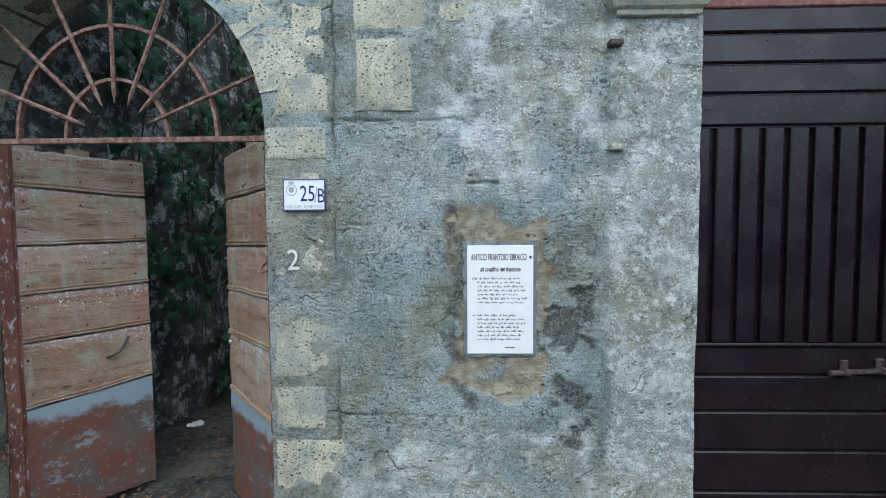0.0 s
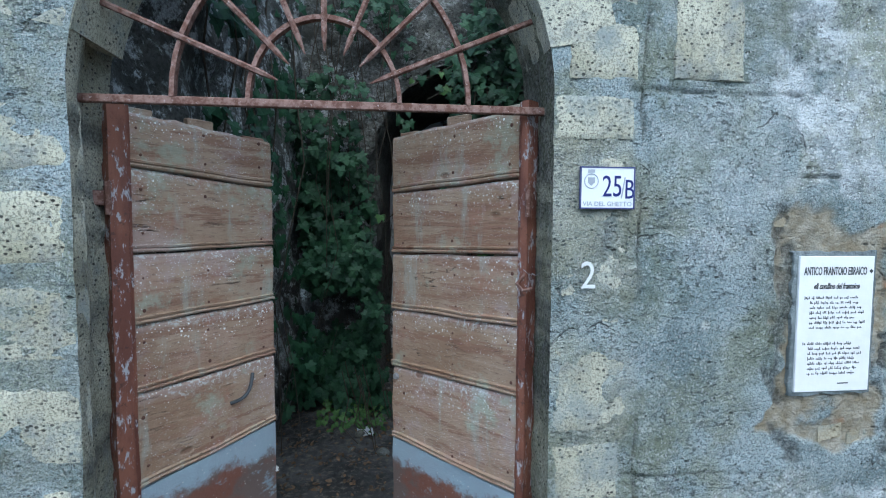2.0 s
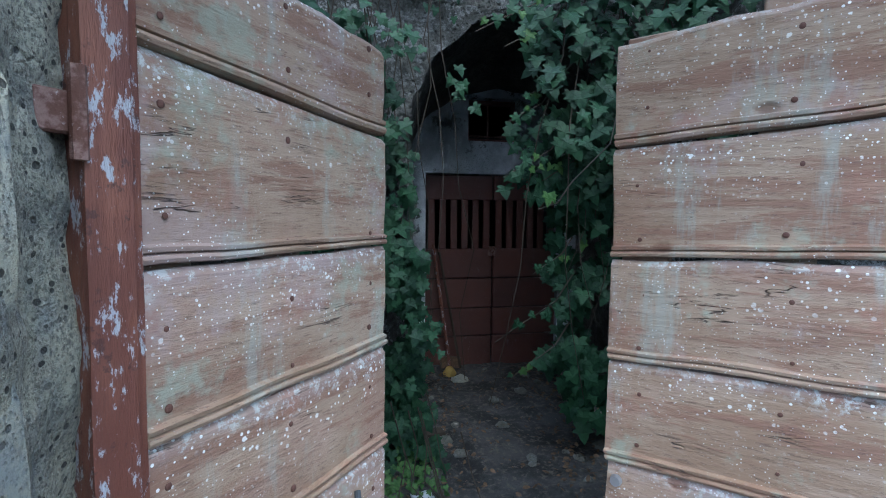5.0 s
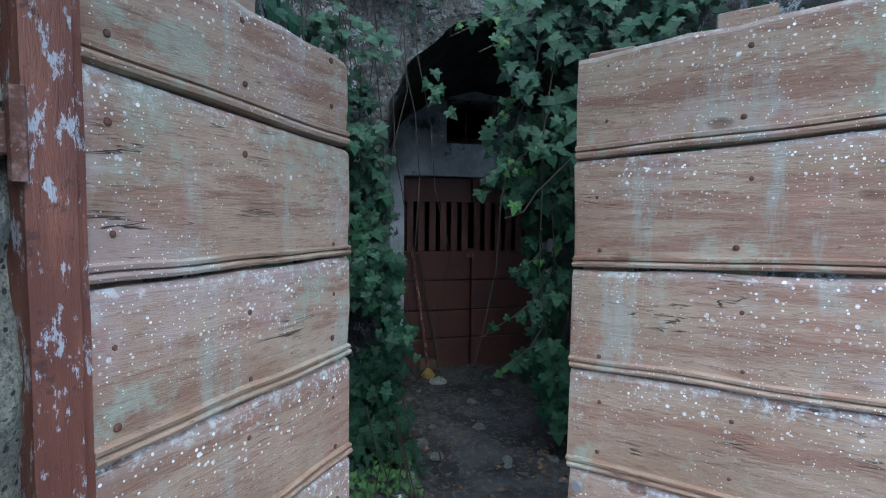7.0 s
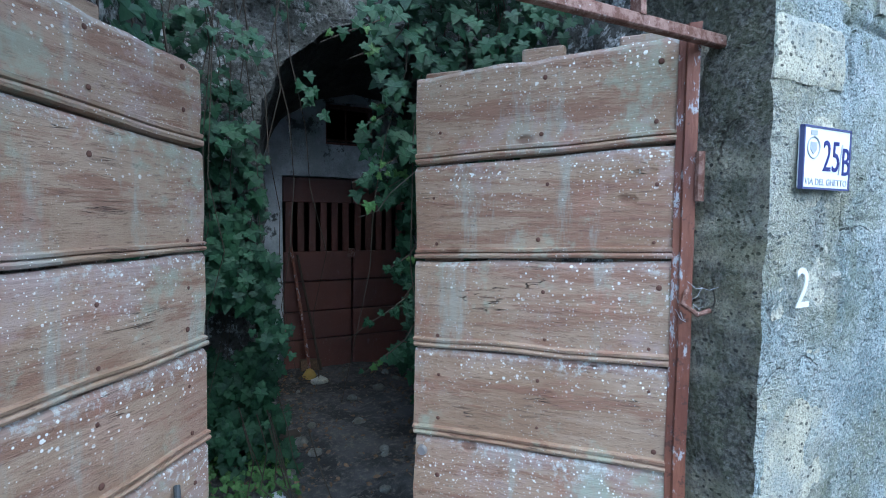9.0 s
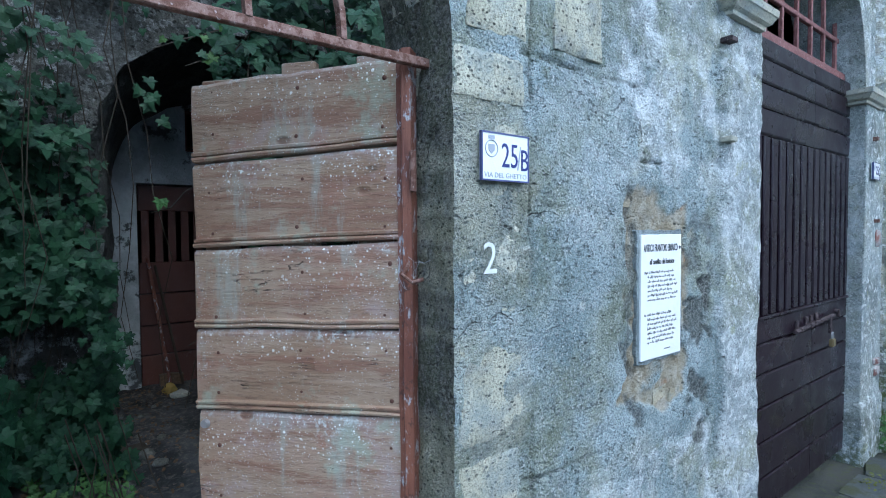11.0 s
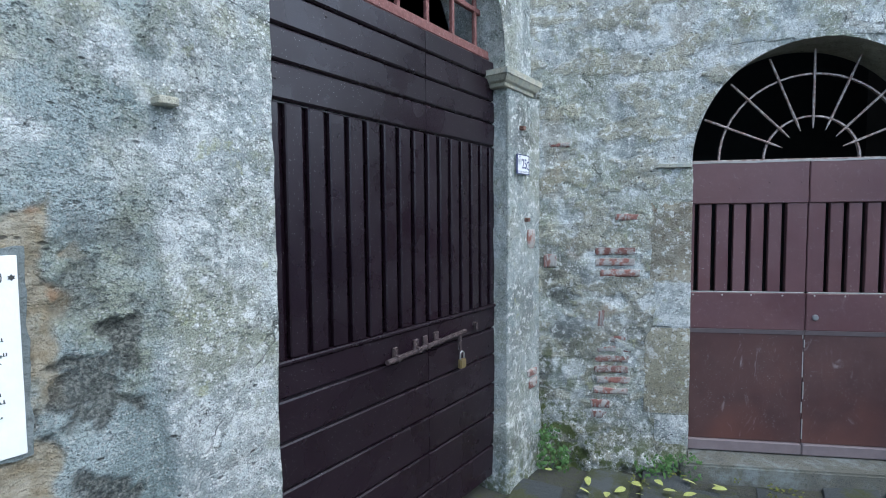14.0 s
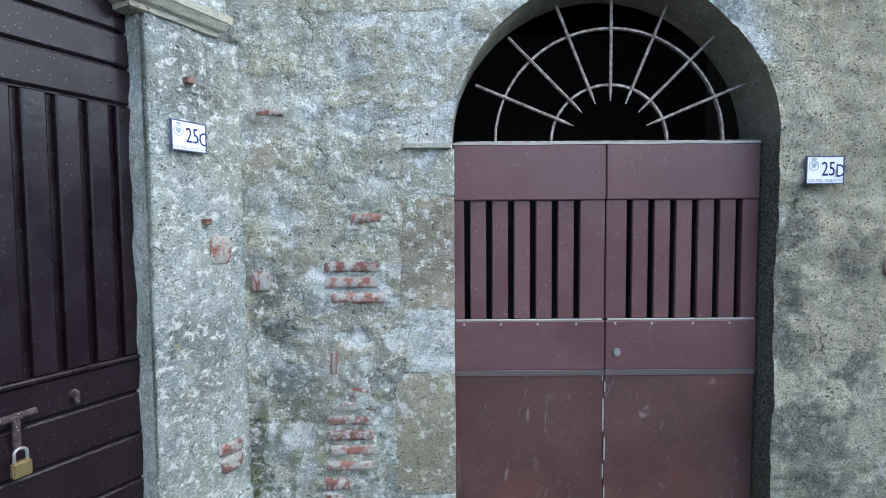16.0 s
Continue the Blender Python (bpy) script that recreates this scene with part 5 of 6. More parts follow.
number_plate(pose(-0.580, FACE - 0.012, 1.686), "25", "B", "white glazed house number plate 25 B", 0.180, 0.132, "VIA DEL GHETTO")
number_plate(pose(2.785, 2.030, 1.873), "25", "C", "white glazed house number plate 25 C", 0.150, 0.115, "VIA DEL GHETTO")
number_plate(side_m(2.569, 0.018, 1.747), "25", "D", "white glazed house number plate 25 D", 0.164, 0.120, "VIA DEL GHETTO")

plaque = thing("poem_plaque", pose(0.254, FACE + 0.000, 1.063), "white panel with a printed poem on the wall", "plaque")
sheet_panel = part("panel", box(-0.141, 0.141, -0.006, 0.006, 0, 0.468, 0.0015), PAPER, plaque)
letters("ANTICO FRANTOIO EBRAICO", 0.0385, 0.0004, pose(-0.006, -0.0068, 0.405), INK, sheet_panel, "title", sx=0.455, bold=0.0005)
letters("\u00abIl cavallino del frantoio\u00bb", 0.0285, 0.0004, pose(0.0, -0.0068, 0.357), INK, sheet_panel, "subtitle", shear=0.25, sx=0.60, bold=0.0005)
for s in (0, 1):
    tri = [(0.129 + 0.008 * math.sin(6.2832 * (i + s * 0.5) / 3), 0.417 + 0.008 * math.cos(6.2832 * (i + s * 0.5) / 3)) for i in range(3)]
    part("star", prism(tri, -0.0070 - 0.0003 * s, -0.0055, "y"), INK, sheet_panel)
rng = random.Random(11)
rows_z = [0.326 - 0.0172 * i for i in range(7)] + [0.167 - 0.0172 * i for i in range(7)]
for i, z in enumerate(rows_z):
    bm = bmesh.new()
    x, end = (-0.118 if i in (0, 7) else -0.097), rng.uniform(0.055, 0.105)
    while x < end:
        w = rng.uniform(0.010, 0.030)
        y0 = z - rng.uniform(0.0018, 0.0030)
        n = max(2, int(w / 0.0048))
        for k in range(n):
            a = x + w * k / n
            tall = rng.choice((0.0042, 0.0042, 0.0048, 0.0088, 0.0078))
            low = rng.choice((0, 0, 0, -0.003))
            box(a, a + 0.0022, -0.0070, -0.0058, y0 + low, y0 + tall, bm=bm)
        box(x, x + w * 0.9, -0.0069, -0.0058, y0 + 0.0002, y0 + 0.0016, bm=bm)
        x += w + 0.0055
    part("script_line", bm, INK, sheet_panel, "unreadable handwritten line")
part("script_line", box(0.02, 0.062, -0.0070, -0.0058, 0.026, 0.0295), INK, sheet_panel)
bed = box(-0.157, 0.157, 0.0015, 0.05, -0.016, 0.486, 0.002)
bmesh.ops.subdivide_edges(bed, edges=[e for e in bed.edges if e.calc_length() > 0.2], cuts=24, use_grid_fill=True)
for v in bed.verts:
    n = noise.noise_vector(v.co * 22)
    v.co += Vector((n.x * 0.010, n.y * 0.003, n.z * 0.010)) if v.co.y < 0.02 and abs(v.co.x) > 0.15 or not 0 < v.co.z < 0.47 else Vector()
part("mortar_bed", bed, GREY_MORTAR, plaque, "grey mortar bed")

# painted numeral on the wall
letters_two = letters("2", 0.125, 0.0008, pose(-0.635, FACE - 0.014, 1.432), WHITEPAINT, None, "painted_numeral", sx=0.9)
tagged(letters_two, "hand-painted worn white figure 2 on the wall", "painted number")


# ---- unseen plain wall, added to close the street on the south ----
tagged(part("wall_south", box(-9, 9, -6.2, -5.9, -0.1, 3.4), PLASTER_FAR, None), "unseen plain wall added to close the street", "wall", kind="structure")


# ---- ivy, weeds and litter ----
LOBES = ((0.0, 0.0), (0.20, -0.16), (0.48, -0.10), (0.36, 0.14), (0.60, 0.34), (0.30, 0.42), (0.22, 0.66), (0.0, 1.0), (-0.22, 0.66), (-0.30, 0.42), (-0.60, 0.34), (-0.36, 0.14), (-0.48, -0.10), (-0.20, -0.16))
OVAL = ((0.0, 0.0), (0.20, 0.18), (0.27, 0.42), (0.18, 0.75), (0.0, 1.0), (-0.18, 0.75), (-0.27, 0.42), (-0.20, 0.18))


def leaves_mesh(name, places, shape):
    """places: (point, out direction, size, spin). One mesh of many bent leaves."""
    v, f = [], []
    n = len(shape)
    for p, out, size, spin in places:
        out = Vector(out).normalized()
        side_v = out.cross(Vector((0, 0, 1)))
        side_v = side_v.normalized() if side_v.length > 0.1 else Vector((1, 0, 0))
        tip = side_v.cross(out).normalized() * -1.0
        if tip.z > 0:
            tip = -tip
        a = side_v * math.cos(spin) + tip * math.sin(spin)
        b = tip * math.cos(spin) - side_v * math.sin(spin)
        base = len(v)
        mid_p = Vector(p) + b * 0.40 * size + out * 0.03 * size
        v.append(tuple(mid_p))
        for x, y in shape:
            q = Vector(p) + a * x * size + b * y * size + out * (0.14 * abs(x) - 0.16 * y * y) * size
            v.append(tuple(q))
        for k in range(n):
            f.append((base, base + 1 + k, base + 1 + (k + 1) % n))
    me = bpy.data.meshes.new(name)
    me.from_pydata(v, [], f)
    return me


def scatter(rng, n, point, out, lo, hi, tilt=0.5):
    res = []
    for _ in range(n):
        p = point(rng)
        if p is None:
            continue
        o = Vector(out) + Vector((rng.uniform(-tilt, tilt), rng.uniform(-tilt, tilt), rng.uniform(-0.2, tilt)))
        res.append((p, o, rng.uniform(lo, hi), rng.uniform(-0.9, 0.9)))
    return res


def clumped(rng, x0, x1, y0, y1, z0, z1, f=1.7, cut=-0.05, seed=0.0):
    def pick(r):
        p = (r.uniform(x0, x1), r.uniform(y0, y1), r.uniform(z0, z1))
        return p if fbm(p[0], p[1] + seed, p[2], f, 3) > cut else None
    return pick


def ivy_plant(name, label, zones, stems, seed, singles):
    rng = random.Random(seed)
    root = thing(name, pose(*zones[0][1][:1], zones[0][1][2], 0), label, "ivy", "ivy plants")
    inv = root.matrix_world.inverted()
    many = []
    for count, (x0, x1, y0, y1, z0, z1), out, cut, lo, hi in zones:
        many += scatter(rng, count, clumped(rng, x0, x1, y0, y1, z0, z1, 1.9, cut, seed), out, lo, hi)
    me = leaves_mesh("foliage", many[singles:], LOBES)
    me.transform(inv)
    tagged(obj("foliage", me, IVY, root), kind="stuff")
    for pl in many[:singles]:
        me = leaves_mesh("leaf", [pl], LOBES)
        me.transform(inv)
        obj("leaf", me, IVY, root)
    for pts, r in stems:
        bm = rod(pts, r, 5, None, r * 0.4)
        bm.transform(inv)
        part("stem", bm, STEM, root)
    return root


def tendril(rng, x, y, z0, z1, drift=0.12, n=9):
    pts, p = [], Vector((x, y, z1))
    for i in range(n):
        pts.append(tuple(p))
        p = p + Vector((rng.uniform(-drift, drift), rng.uniform(-drift, drift) * 0.6, (z0 - z1) / (n - 1)))
    return pts


rng = random.Random(5)
ivy_plant("ivy_plant", "dark green ivy curtain hanging over the rock face",
          [(1900, (-1.98, -1.34, 4.75, 5.14, 0.15, 2.2), (0.1, -1, 0.25), -0.02, 0.055, 0.11),
           (1500, (-2.05, -1.05, 4.7, 5.14, 2.2, 4.2), (0.1, -1, 0.3), 0.14, 0.05, 0.10),
           (420, (-1.70, -1.24, 4.6, 4.95, 0.05, 1.0), (0.2, -1, 0.4), 0.0, 0.045, 0.09)],
          [(tendril(rng, rng.uniform(-1.9, -1.25), rng.uniform(4.8, 5.05), rng.uniform(0.0, 1.2), 4.0), 0.005) for _ in range(14)], 3, 60)
ivy_plant("ivy_plant", "ivy climbing the dark side wall of the yard",
          [(900, (-2.15, -1.95, 3.0, 5.0, 0.9, 4.2), (1, -0.5, 0.2), 0.0, 0.055, 0.11),
           (180, (-2.02, -1.82, 4.2, 5.0, 0.0, 0.9), (1, -0.6, 0.3), 0.0, 0.05, 0.10)],
          [(tendril(rng, -2.1, rng.uniform(3.2, 5.0), 0.1, 4.0), 0.008) for _ in range(8)], 17, 20)
ivy_plant("ivy_plant", "large-leaved ivy hanging over the cave mouth",
          [(800, (-0.48, 0.15, 4.55, 5.0, 0.25, 2.0), (-0.4, -1, 0.25), 0.02, 0.07, 0.125),
           (1500, (-0.74, 0.6, 4.3, 5.05, 1.75, 3.2), (-0.3, -1, 0.35), -0.08, 0.07, 0.13),
           (1100, (-0.60, 0.7, 4.2, 5.05, 3.1, 4.2), (-0.3, -1, 0.35), -0.06, 0.06, 0.12),
           (380, (-0.38, 0.55, 3.7, 4.4, 2.4, 3.8), (-0.4, -1, 0.35), 0.0, 0.06, 0.12)],
          [(tendril(rng, rng.uniform(-0.5, 0.25), rng.uniform(4.5, 4.95), rng.uniform(0.4, 1.6), 3.8), 0.006) for _ in range(14)], 29, 90)

# thin shoots reaching out of the ivy before the cellar door
shoots = thing("ivy_shoots", pose(-0.75, 4.5, 0), "thin arching ivy shoots with small pale leaves", "ivy")
rs = random.Random(8)
inv = shoots.matrix_world.inverted()
for tip_x, tip_z, run in ((-1.13, 2.63, 0.55), (-0.96, 2.56, 0.40), (-0.94, 1.83, 0.42), (-0.90, 2.16, 0.32), (-0.67, 1.82, 0.34), (-0.97, 0.85, 0.55), (-0.86, 0.62, 0.42), (-0.72, 1.25, 0.30), (-0.78, 2.32, 0.35)):
    y = rs.uniform(4.40, 4.60)
    pts = [(tip_x + run * f, y + 0.08 * f, tip_z + run * (0.85 * f * f + 0.10 * math.sin(5 * f))) for f in (0, 0.12, 0.3, 0.5, 0.75, 1.0)]
    bm = rod(pts, 0.0028, 5, None, 0.005)
    bm.transform(inv)
    part("stem", bm, STEM, shoots)
    for k in range(8):
        p = pts[rs.choice((1, 2, 2, 3, 3, 4, 5))]
        place_of = (p[0] + rs.uniform(-0.05, 0.07), p[1] - 0.01, p[2] + rs.uniform(-0.04, 0.05))
        me = leaves_mesh("leaf", [(place_of, (rs.uniform(-.4, .4), -1, rs.uniform(0, .5)), rs.uniform(0.035, 0.08), rs.uniform(-1, 1))], LOBES)
        me.transform(inv)
        obj("leaf", me, IVY if rs.random() < 0.75 else IVYLIGHT, shoots)
bm = rod([(-0.35, 4.3, 2.5), (-0.55, 3.9, 2.2), (-0.95, 3.3, 1.86), (-1.22, 3.05, 1.70), (-1.27, 3.03, 1.64), (-1.33, 3.03, 1.62)], 0.0022, 5)
bm.transform(inv)
part("stem", bm, STEM, shoots)
for k in range(2):
    me = leaves_mesh("leaf", [((-1.305 + 0.01 * k, 3.02, 1.665), (0.2, -1, 0.4), 0.042 - 0.01 * k, 0.5 * k - 0.2)], LOBES)
    me.transform(inv)
    obj("leaf", me, IVYLIGHT, shoots)

# roots and dry stalks below the ivy
for k in range(9):
    r = random.Random(60 + k)
    x = r.uniform(-1.62, -1.27)
    d = thing("dry_stalk", pose(x, r.uniform(3.9, 4.7), 0.03), "dry curled stalk on the littered floor", "stalk", "dry stalks")
    part("stalk", rod([(0, 0, 0.5), (0.05, -0.03, 0.3), (0.02 + r.uniform(-.05, .1), -0.06, 0.1), (0.12, -0.12, 0.0)], 0.0035, 5), STEM, d)

# leaf litter over the cellar floor
rl = random.Random(21)
floor_z = lambda x, y: 0.02 + 0.03 * fbm(x, y, 1, 1.6) + 0.02 * fbm(x, y, 2, 6.0) + 0.05 * ss(4.4, 6.3, y)
places = []
for _ in range(3400):
    x, y = rl.uniform(-2.25, 0.35), rl.uniform(2.5, 6.5)
    if abs(x + 0.95 - 0.2 * (y - 4)) < 0.28 and rl.random() < 0.6:
        continue
    places.append(((x, y, floor_z(x, y) + rl.uniform(0.006, 0.02)), (rl.uniform(-.8, .8), rl.uniform(-.8, .8), 1), rl.uniform(0.02, 0.05), rl.uniform(0, 6.28)))
litter = tagged(obj("leaf_litter", leaves_mesh("leaf_litter", places, OVAL), DEADLEAF), "brown dead leaves strewn over the cellar floor", "leaves", kind="stuff")
places = []
for _ in range(260):
    x, y = rl.uniform(-1.8, -1.3), rl.uniform(4.3, 5.1)
    places.append(((x, y, floor_z(x, y) + rl.uniform(0.01, 0.12)), (rl.uniform(-.6, .6), -0.6, 0.8), rl.uniform(0.025, 0.05), rl.uniform(-1, 1)))
tagged(obj("ground_ivy", leaves_mesh("ground_ivy", places, LOBES), IVYLIGHT), "small bright weeds creeping at the foot of the ivy", "weeds", kind="stuff")


def rough_stone(name, m, size, material, label, category, group="", seed=0):
    bm = bmesh.new()
    bmesh.ops.create_icosphere(bm, subdivisions=2, radius=1.0)
    for v in bm.verts:
        k = 1 + 0.28 * noise.noise(v.co * 1.6 + Vector((seed, 0, 0)))
        v.co = Vector((v.co.x * size[0] * k, v.co.y * size[1] * k, max(-0.5, v.co.z) * size[2] * k + size[2] * 0.4))
    ob = part(name, bm, material, None)
    ob.matrix_world = m
    return tagged(ob, label, category, group)


for k in range(40):
    x, y = rl.uniform(-1.6, 0.1), rl.uniform(3.9, 6.4)
    s = rl.uniform(0.015, 0.06)
    rough_stone("rubble_stone", pose(x, y, floor_z(x, y), 0, 0, rl.uniform(0, 360)), (s, s * 0.8, s * 0.6), DARK_STONE, "dark lump of tuff rubble on the floor", "stone", "rubble", k)
rough_stone("rubble_stone", pose(-0.76, 6.18, floor_z(-0.76, 6.18)), (0.085, 0.06, 0.05), ASHLAR, "pale stone lying before the cellar door", "stone", "rubble", 31)
rough_stone("yellow_rag", pose(-0.82, 6.36, floor_z(-0.82, 6.36)), (0.06, 0.05, 0.07), make_flat("ochre_cloth", (0.42, 0.30, 0.08), 0.9), "crumpled ochre rag beside the broom", "rag", "", 8)


def crumpled(name, m, r, label, material):
    bm = bmesh.new()
    bmesh.ops.create_grid(bm, x_segments=14, y_segments=14, size=r)
    for v in bm.verts:
        n = noise.noise_vector(v.co * 18)
        v.co += Vector((n.x * 0.25 * r, n.y * 0.25 * r, abs(n.z) * 0.55 * r + 0.01))
        if v.co.xy.length > r * (0.75 + 0.3 * noise.noise(v.co * 9)):
            v.co.xy *= 0.7
    ob = part(name, bm, material, None)
    ob.matrix_world = m
    return tagged(ob, label, "litter", "litter")


BAG = make_flat("pale_plastic", (0.55, 0.60, 0.64), 0.35)
crumpled("plastic_bag", pose(-1.43, 4.32, floor_z(-1.43, 4.32)), 0.085, "crumpled pale blue plastic bag on the floor", BAG)
crumpled("paper_scrap", pose(-2.02, 3.80, floor_z(-2.02, 3.80)), 0.07, "crumpled white paper scrap on the floor", PAPER)
ply = thing("plank_offcut", pose(-1.45, 5.05, 0.06, 0, 0, 8), "weathered board lying under the ivy", "board")
part("board", box(-0.35, 0.30, -0.05, 0.05, 0, 0.025, 0.004), STEM, ply)


# ---- weeds and fallen leaves at the street corner ----
rw = random.Random(33)
places = []
for _ in range(1300):
    s = rw.uniform(0.0, 1.0)
    d = abs(rw.gauss(0.05, 0.06))
    h = rw.uniform(0.0, 0.16) * (1.6 if s < 0.15 else 0.8)
    if fbm(s, d, 0, 3.2, 3) < 0.08:
        continue
    p = side_at(s, d + 0.01, h)
    places.append((tuple(p), (OUT.x + rw.uniform(-.7, .7), OUT.y + rw.uniform(-.7, .7), 0.7), rw.uniform(0.012, 0.032), rw.uniform(-1.2, 1.2)))
tagged(obj("weeds", leaves_mesh("weeds", places, OVAL), IVYLIGHT), "small green weeds at the foot of the wall", "weeds", kind="stuff")
YELLOW = make_leaf("fallen_leaf", (0.32, 0.33, 0.08), (0.42, 0.45, 0.16))
for k in range(16):
    s, d = rw.uniform(0.02, 1.2), rw.uniform(0.10, 0.42)
    p = side_at(s, d, 0.022)
    me = leaves_mesh("fallen_leaf", [((0, 0, 0), (rw.uniform(-.3, .3), rw.uniform(-.3, .3), 1), rw.uniform(0.045, 0.085), rw.uniform(0, 6.28))], OVAL)
    ob = obj("fallen_leaf", me, YELLOW)
    ob.location = p
    tagged(ob, "yellow-green fallen leaf on the setts", "leaf", "fallen leaves")
places = []
for _ in range(5200):
    x, y = rw.uniform(2.2, 3.9), rw.uniform(0.6, 1.95)
    if (Vector((x, y, 0)) - CORNER).dot(OUT) < 0.03 or fbm(x, y, 4, 2.6, 3) < 0.06:
        continue
    places.append(((x, y, 0.010 + rw.uniform(0, 0.02)), (rw.uniform(-.8, .8), rw.uniform(-.8, .8), 1), rw.uniform(0.012, 0.026), rw.uniform(0, 6.28)))
MOSS = make_leaf("moss", (0.07, 0.085, 0.015), (0.15, 0.16, 0.03))
tagged(obj("moss", leaves_mesh("moss", places, OVAL), MOSS), "olive moss cushions between the setts", "moss", kind="stuff")


# ---- bricks, jamb stones and tuff blocks in the walls ----
def block_data(name, sx, sy, sz, amp, seed, cuts=4, bevel=0.008):
    bm = bmesh.new()
    bmesh.ops.create_cube(bm, size=1)
    bmesh.ops.subdivide_edges(bm, edges=bm.edges[:], cuts=cuts, use_grid_fill=True)
    for v in bm.verts:
        p = v.co.copy()
        v.co = Vector((p.x * sx, p.y * sy, p.z * sz))
        ex, ey, ez = (0.5 - abs(p.x)) * sx, (0.5 - abs(p.y)) * sy, (0.5 - abs(p.z)) * sz
        on = [c < 1e-5 for c in (ex, ey, ez)]
        if sum(on) >= 2:
            for i in range(3):
                if on[i]:
                    v.co[i] -= math.copysign(bevel * (1.1 + 0.9 * noise.noise(v.co * 17 + Vector((seed, 0, 0)))), v.co[i])
        n = noise.noise(v.co * 7 + Vector((seed * 3.7, 1, 0))) + 0.5 * noise.noise(v.co * 19 + Vector((0, seed, 0)))
        v.co += v.co.normalized() * amp * n
    me = bpy.data.meshes.new(name)
    bm.to_mesh(me)
    bm.free()
    me.shade_smooth()
    me.set_sharp_from_angle(angle=radians(38))
    return me


def wall_stone(x0, x1, z0, z1, y0, y1, seed, material=TUFF, name="stone_block", amp=0.004):
    me = block_data(name, x1 - x0, y1 - y0, z1 - z0, amp, seed, 9, 0.004)
    ob = obj(name, me, material, wall_north)
    ob.location = ((x0 + x1) / 2, (y0 + y1) / 2, (z0 + z1) / 2)
    return ob


# right jamb of the arch, from the ground up
for k, (z0, z1, w) in enumerate(((0.02, 0.40, 0.26), (0.43, 0.675, 0.33), (0.72, 0.915, 0.24), (0.955, 1.235, 0.27))):
    wall_stone(DOOR_R + 0.012, DOOR_R + w, z0, z1, FACE - 0.001, FACE + 0.27, k + 1.0)
for k, (z0, z1, w) in enumerate(((1.29, 1.60, 0.25), (1.63, 1.86, 0.25))):
    wall_stone(DOOR_R + 0.016, DOOR_R + w, z0, z1, FACE + 0.002, FACE + 0.27, k + 6.0)
wall_stone(DOOR_R + 0.002, -0.485, 1.905, 2.045, FACE - 0.004, FACE + 0.25, 9.0)
wall_stone(DOOR_R + 0.045, -0.475, 2.092, 2.270, FACE - 0.004, FACE + 0.2, 10.0)
wall_stone(DOOR_R + 0.12, -0.485, 2.325, 2.56, FACE - 0.004, FACE + 0.1, 11.0)
wall_stone(-0.355, -0.115, 2.105, 2.405, FACE - 0.004, FACE + 0.1, 12.0)
wall_stone(-0.36, -0.06, 2.44, 2.72, FACE - 0.004, FACE + 0.1, 13.0)
wall_stone(-0.02, 0.28, 2.47, 2.75, FACE - 0.002, FACE + 0.1, 14.0)
# left jamb
z = 0.02
for k, (h, w) in enumerate(((0.33, 0.40), (0.27, 0.30), (0.30, 0.42), (0.30, 0.33), (0.29, 0.43), (0.27, 0.36), (0.26, 0.42))):
    wall_stone(DOOR_L - w, DOOR_L - 0.002, z, z + h - 0.055, FACE - 0.002, FACE + 0.07, 20.0 + k, amp=0.005)
    wall_stone(DOOR_L - w - 0.48 + 0.1 * (k % 2), DOOR_L - w - 0.05, z, z + h - 0.05, FACE - 0.002, FACE + 0.1, 40.0 + k)
    z += h
# stones of the arch ring
for k in range(8):
    a0, a1 = radians(11 + 20 * k), radians(11 + 20 * k + 18.6)
    bm = bmesh.new()
    n = 6
    rings = []
    for i in range(n + 1):
        t = a0 + (a1 - a0) * i / n
        ring = []
        for r, y in ((DOOR_A - 0.003, FACE - 0.001), (DOOR_A + 0.11, FACE - 0.004), (DOOR_A + 0.22, FACE - 0.001), (DOOR_A + 0.22, FACE + 0.1), (DOOR_A - 0.003, FACE + 0.28)):
            p = Vector((DOOR_C + r * math.cos(t), y, DOOR_S + r * math.sin(t)))
            ring.append(bm.verts.new(p + Vector((0, 1, 0)) * 0.006 * noise.noise(p * 9)))
        rings.append(ring)
    for q, w in zip(rings, rings[1:]):
        for j in range(5):
            bm.faces.new((q[j], q[(j + 1) % 5], w[(j + 1) % 5], w[j]))
    bm.faces.new(rings[0]), bm.faces.new(rings[-1][::-1])
    part("stone_block", bm, TUFF, wall_north)
# stones bared round the plaque
rq = random.Random(77)
for k in range(12):
    x, z = rq.uniform(0.06, 0.46), rq.uniform(0.70, 1.72)
    if 0.07 < x < 0.44 and 1.0 < z < 1.58:
        continue
    sx, sz = rq.uniform(0.11, 0.20), rq.uniform(0.07, 0.13)
    ob = obj("stone_block", block_data("stone_block", sx, 0.06, sz, 0.012, k + 0.5, 7, 0.018), OCHRE_STONE if x < 0.48 else DARK_STONE, wall_north)
    ob.location, ob.rotation_euler = (x, FACE + 0.041, z), (0, rq.uniform(-0.2, 0.2), 0)

# exposed bricks of the side wall: courses beside the door and a few strays
brick_meshes = [block_data("brick", 0.17, 0.06, 0.042, 0.004, k + 0.3, 3, 0.004) for k in range(4)]


def brick(s, z, length=1.0, tall=1.0, d=-0.022, turn=0.0):
    ob = obj("brick", brick_meshes[rq.randrange(4)], None, wall_east)
    ob.matrix_world = side_m(s, d, z) @ pose(0, 0, 0, 0, turn, 0) @ Matrix.Diagonal((length, 1, tall, 1))
    return ob


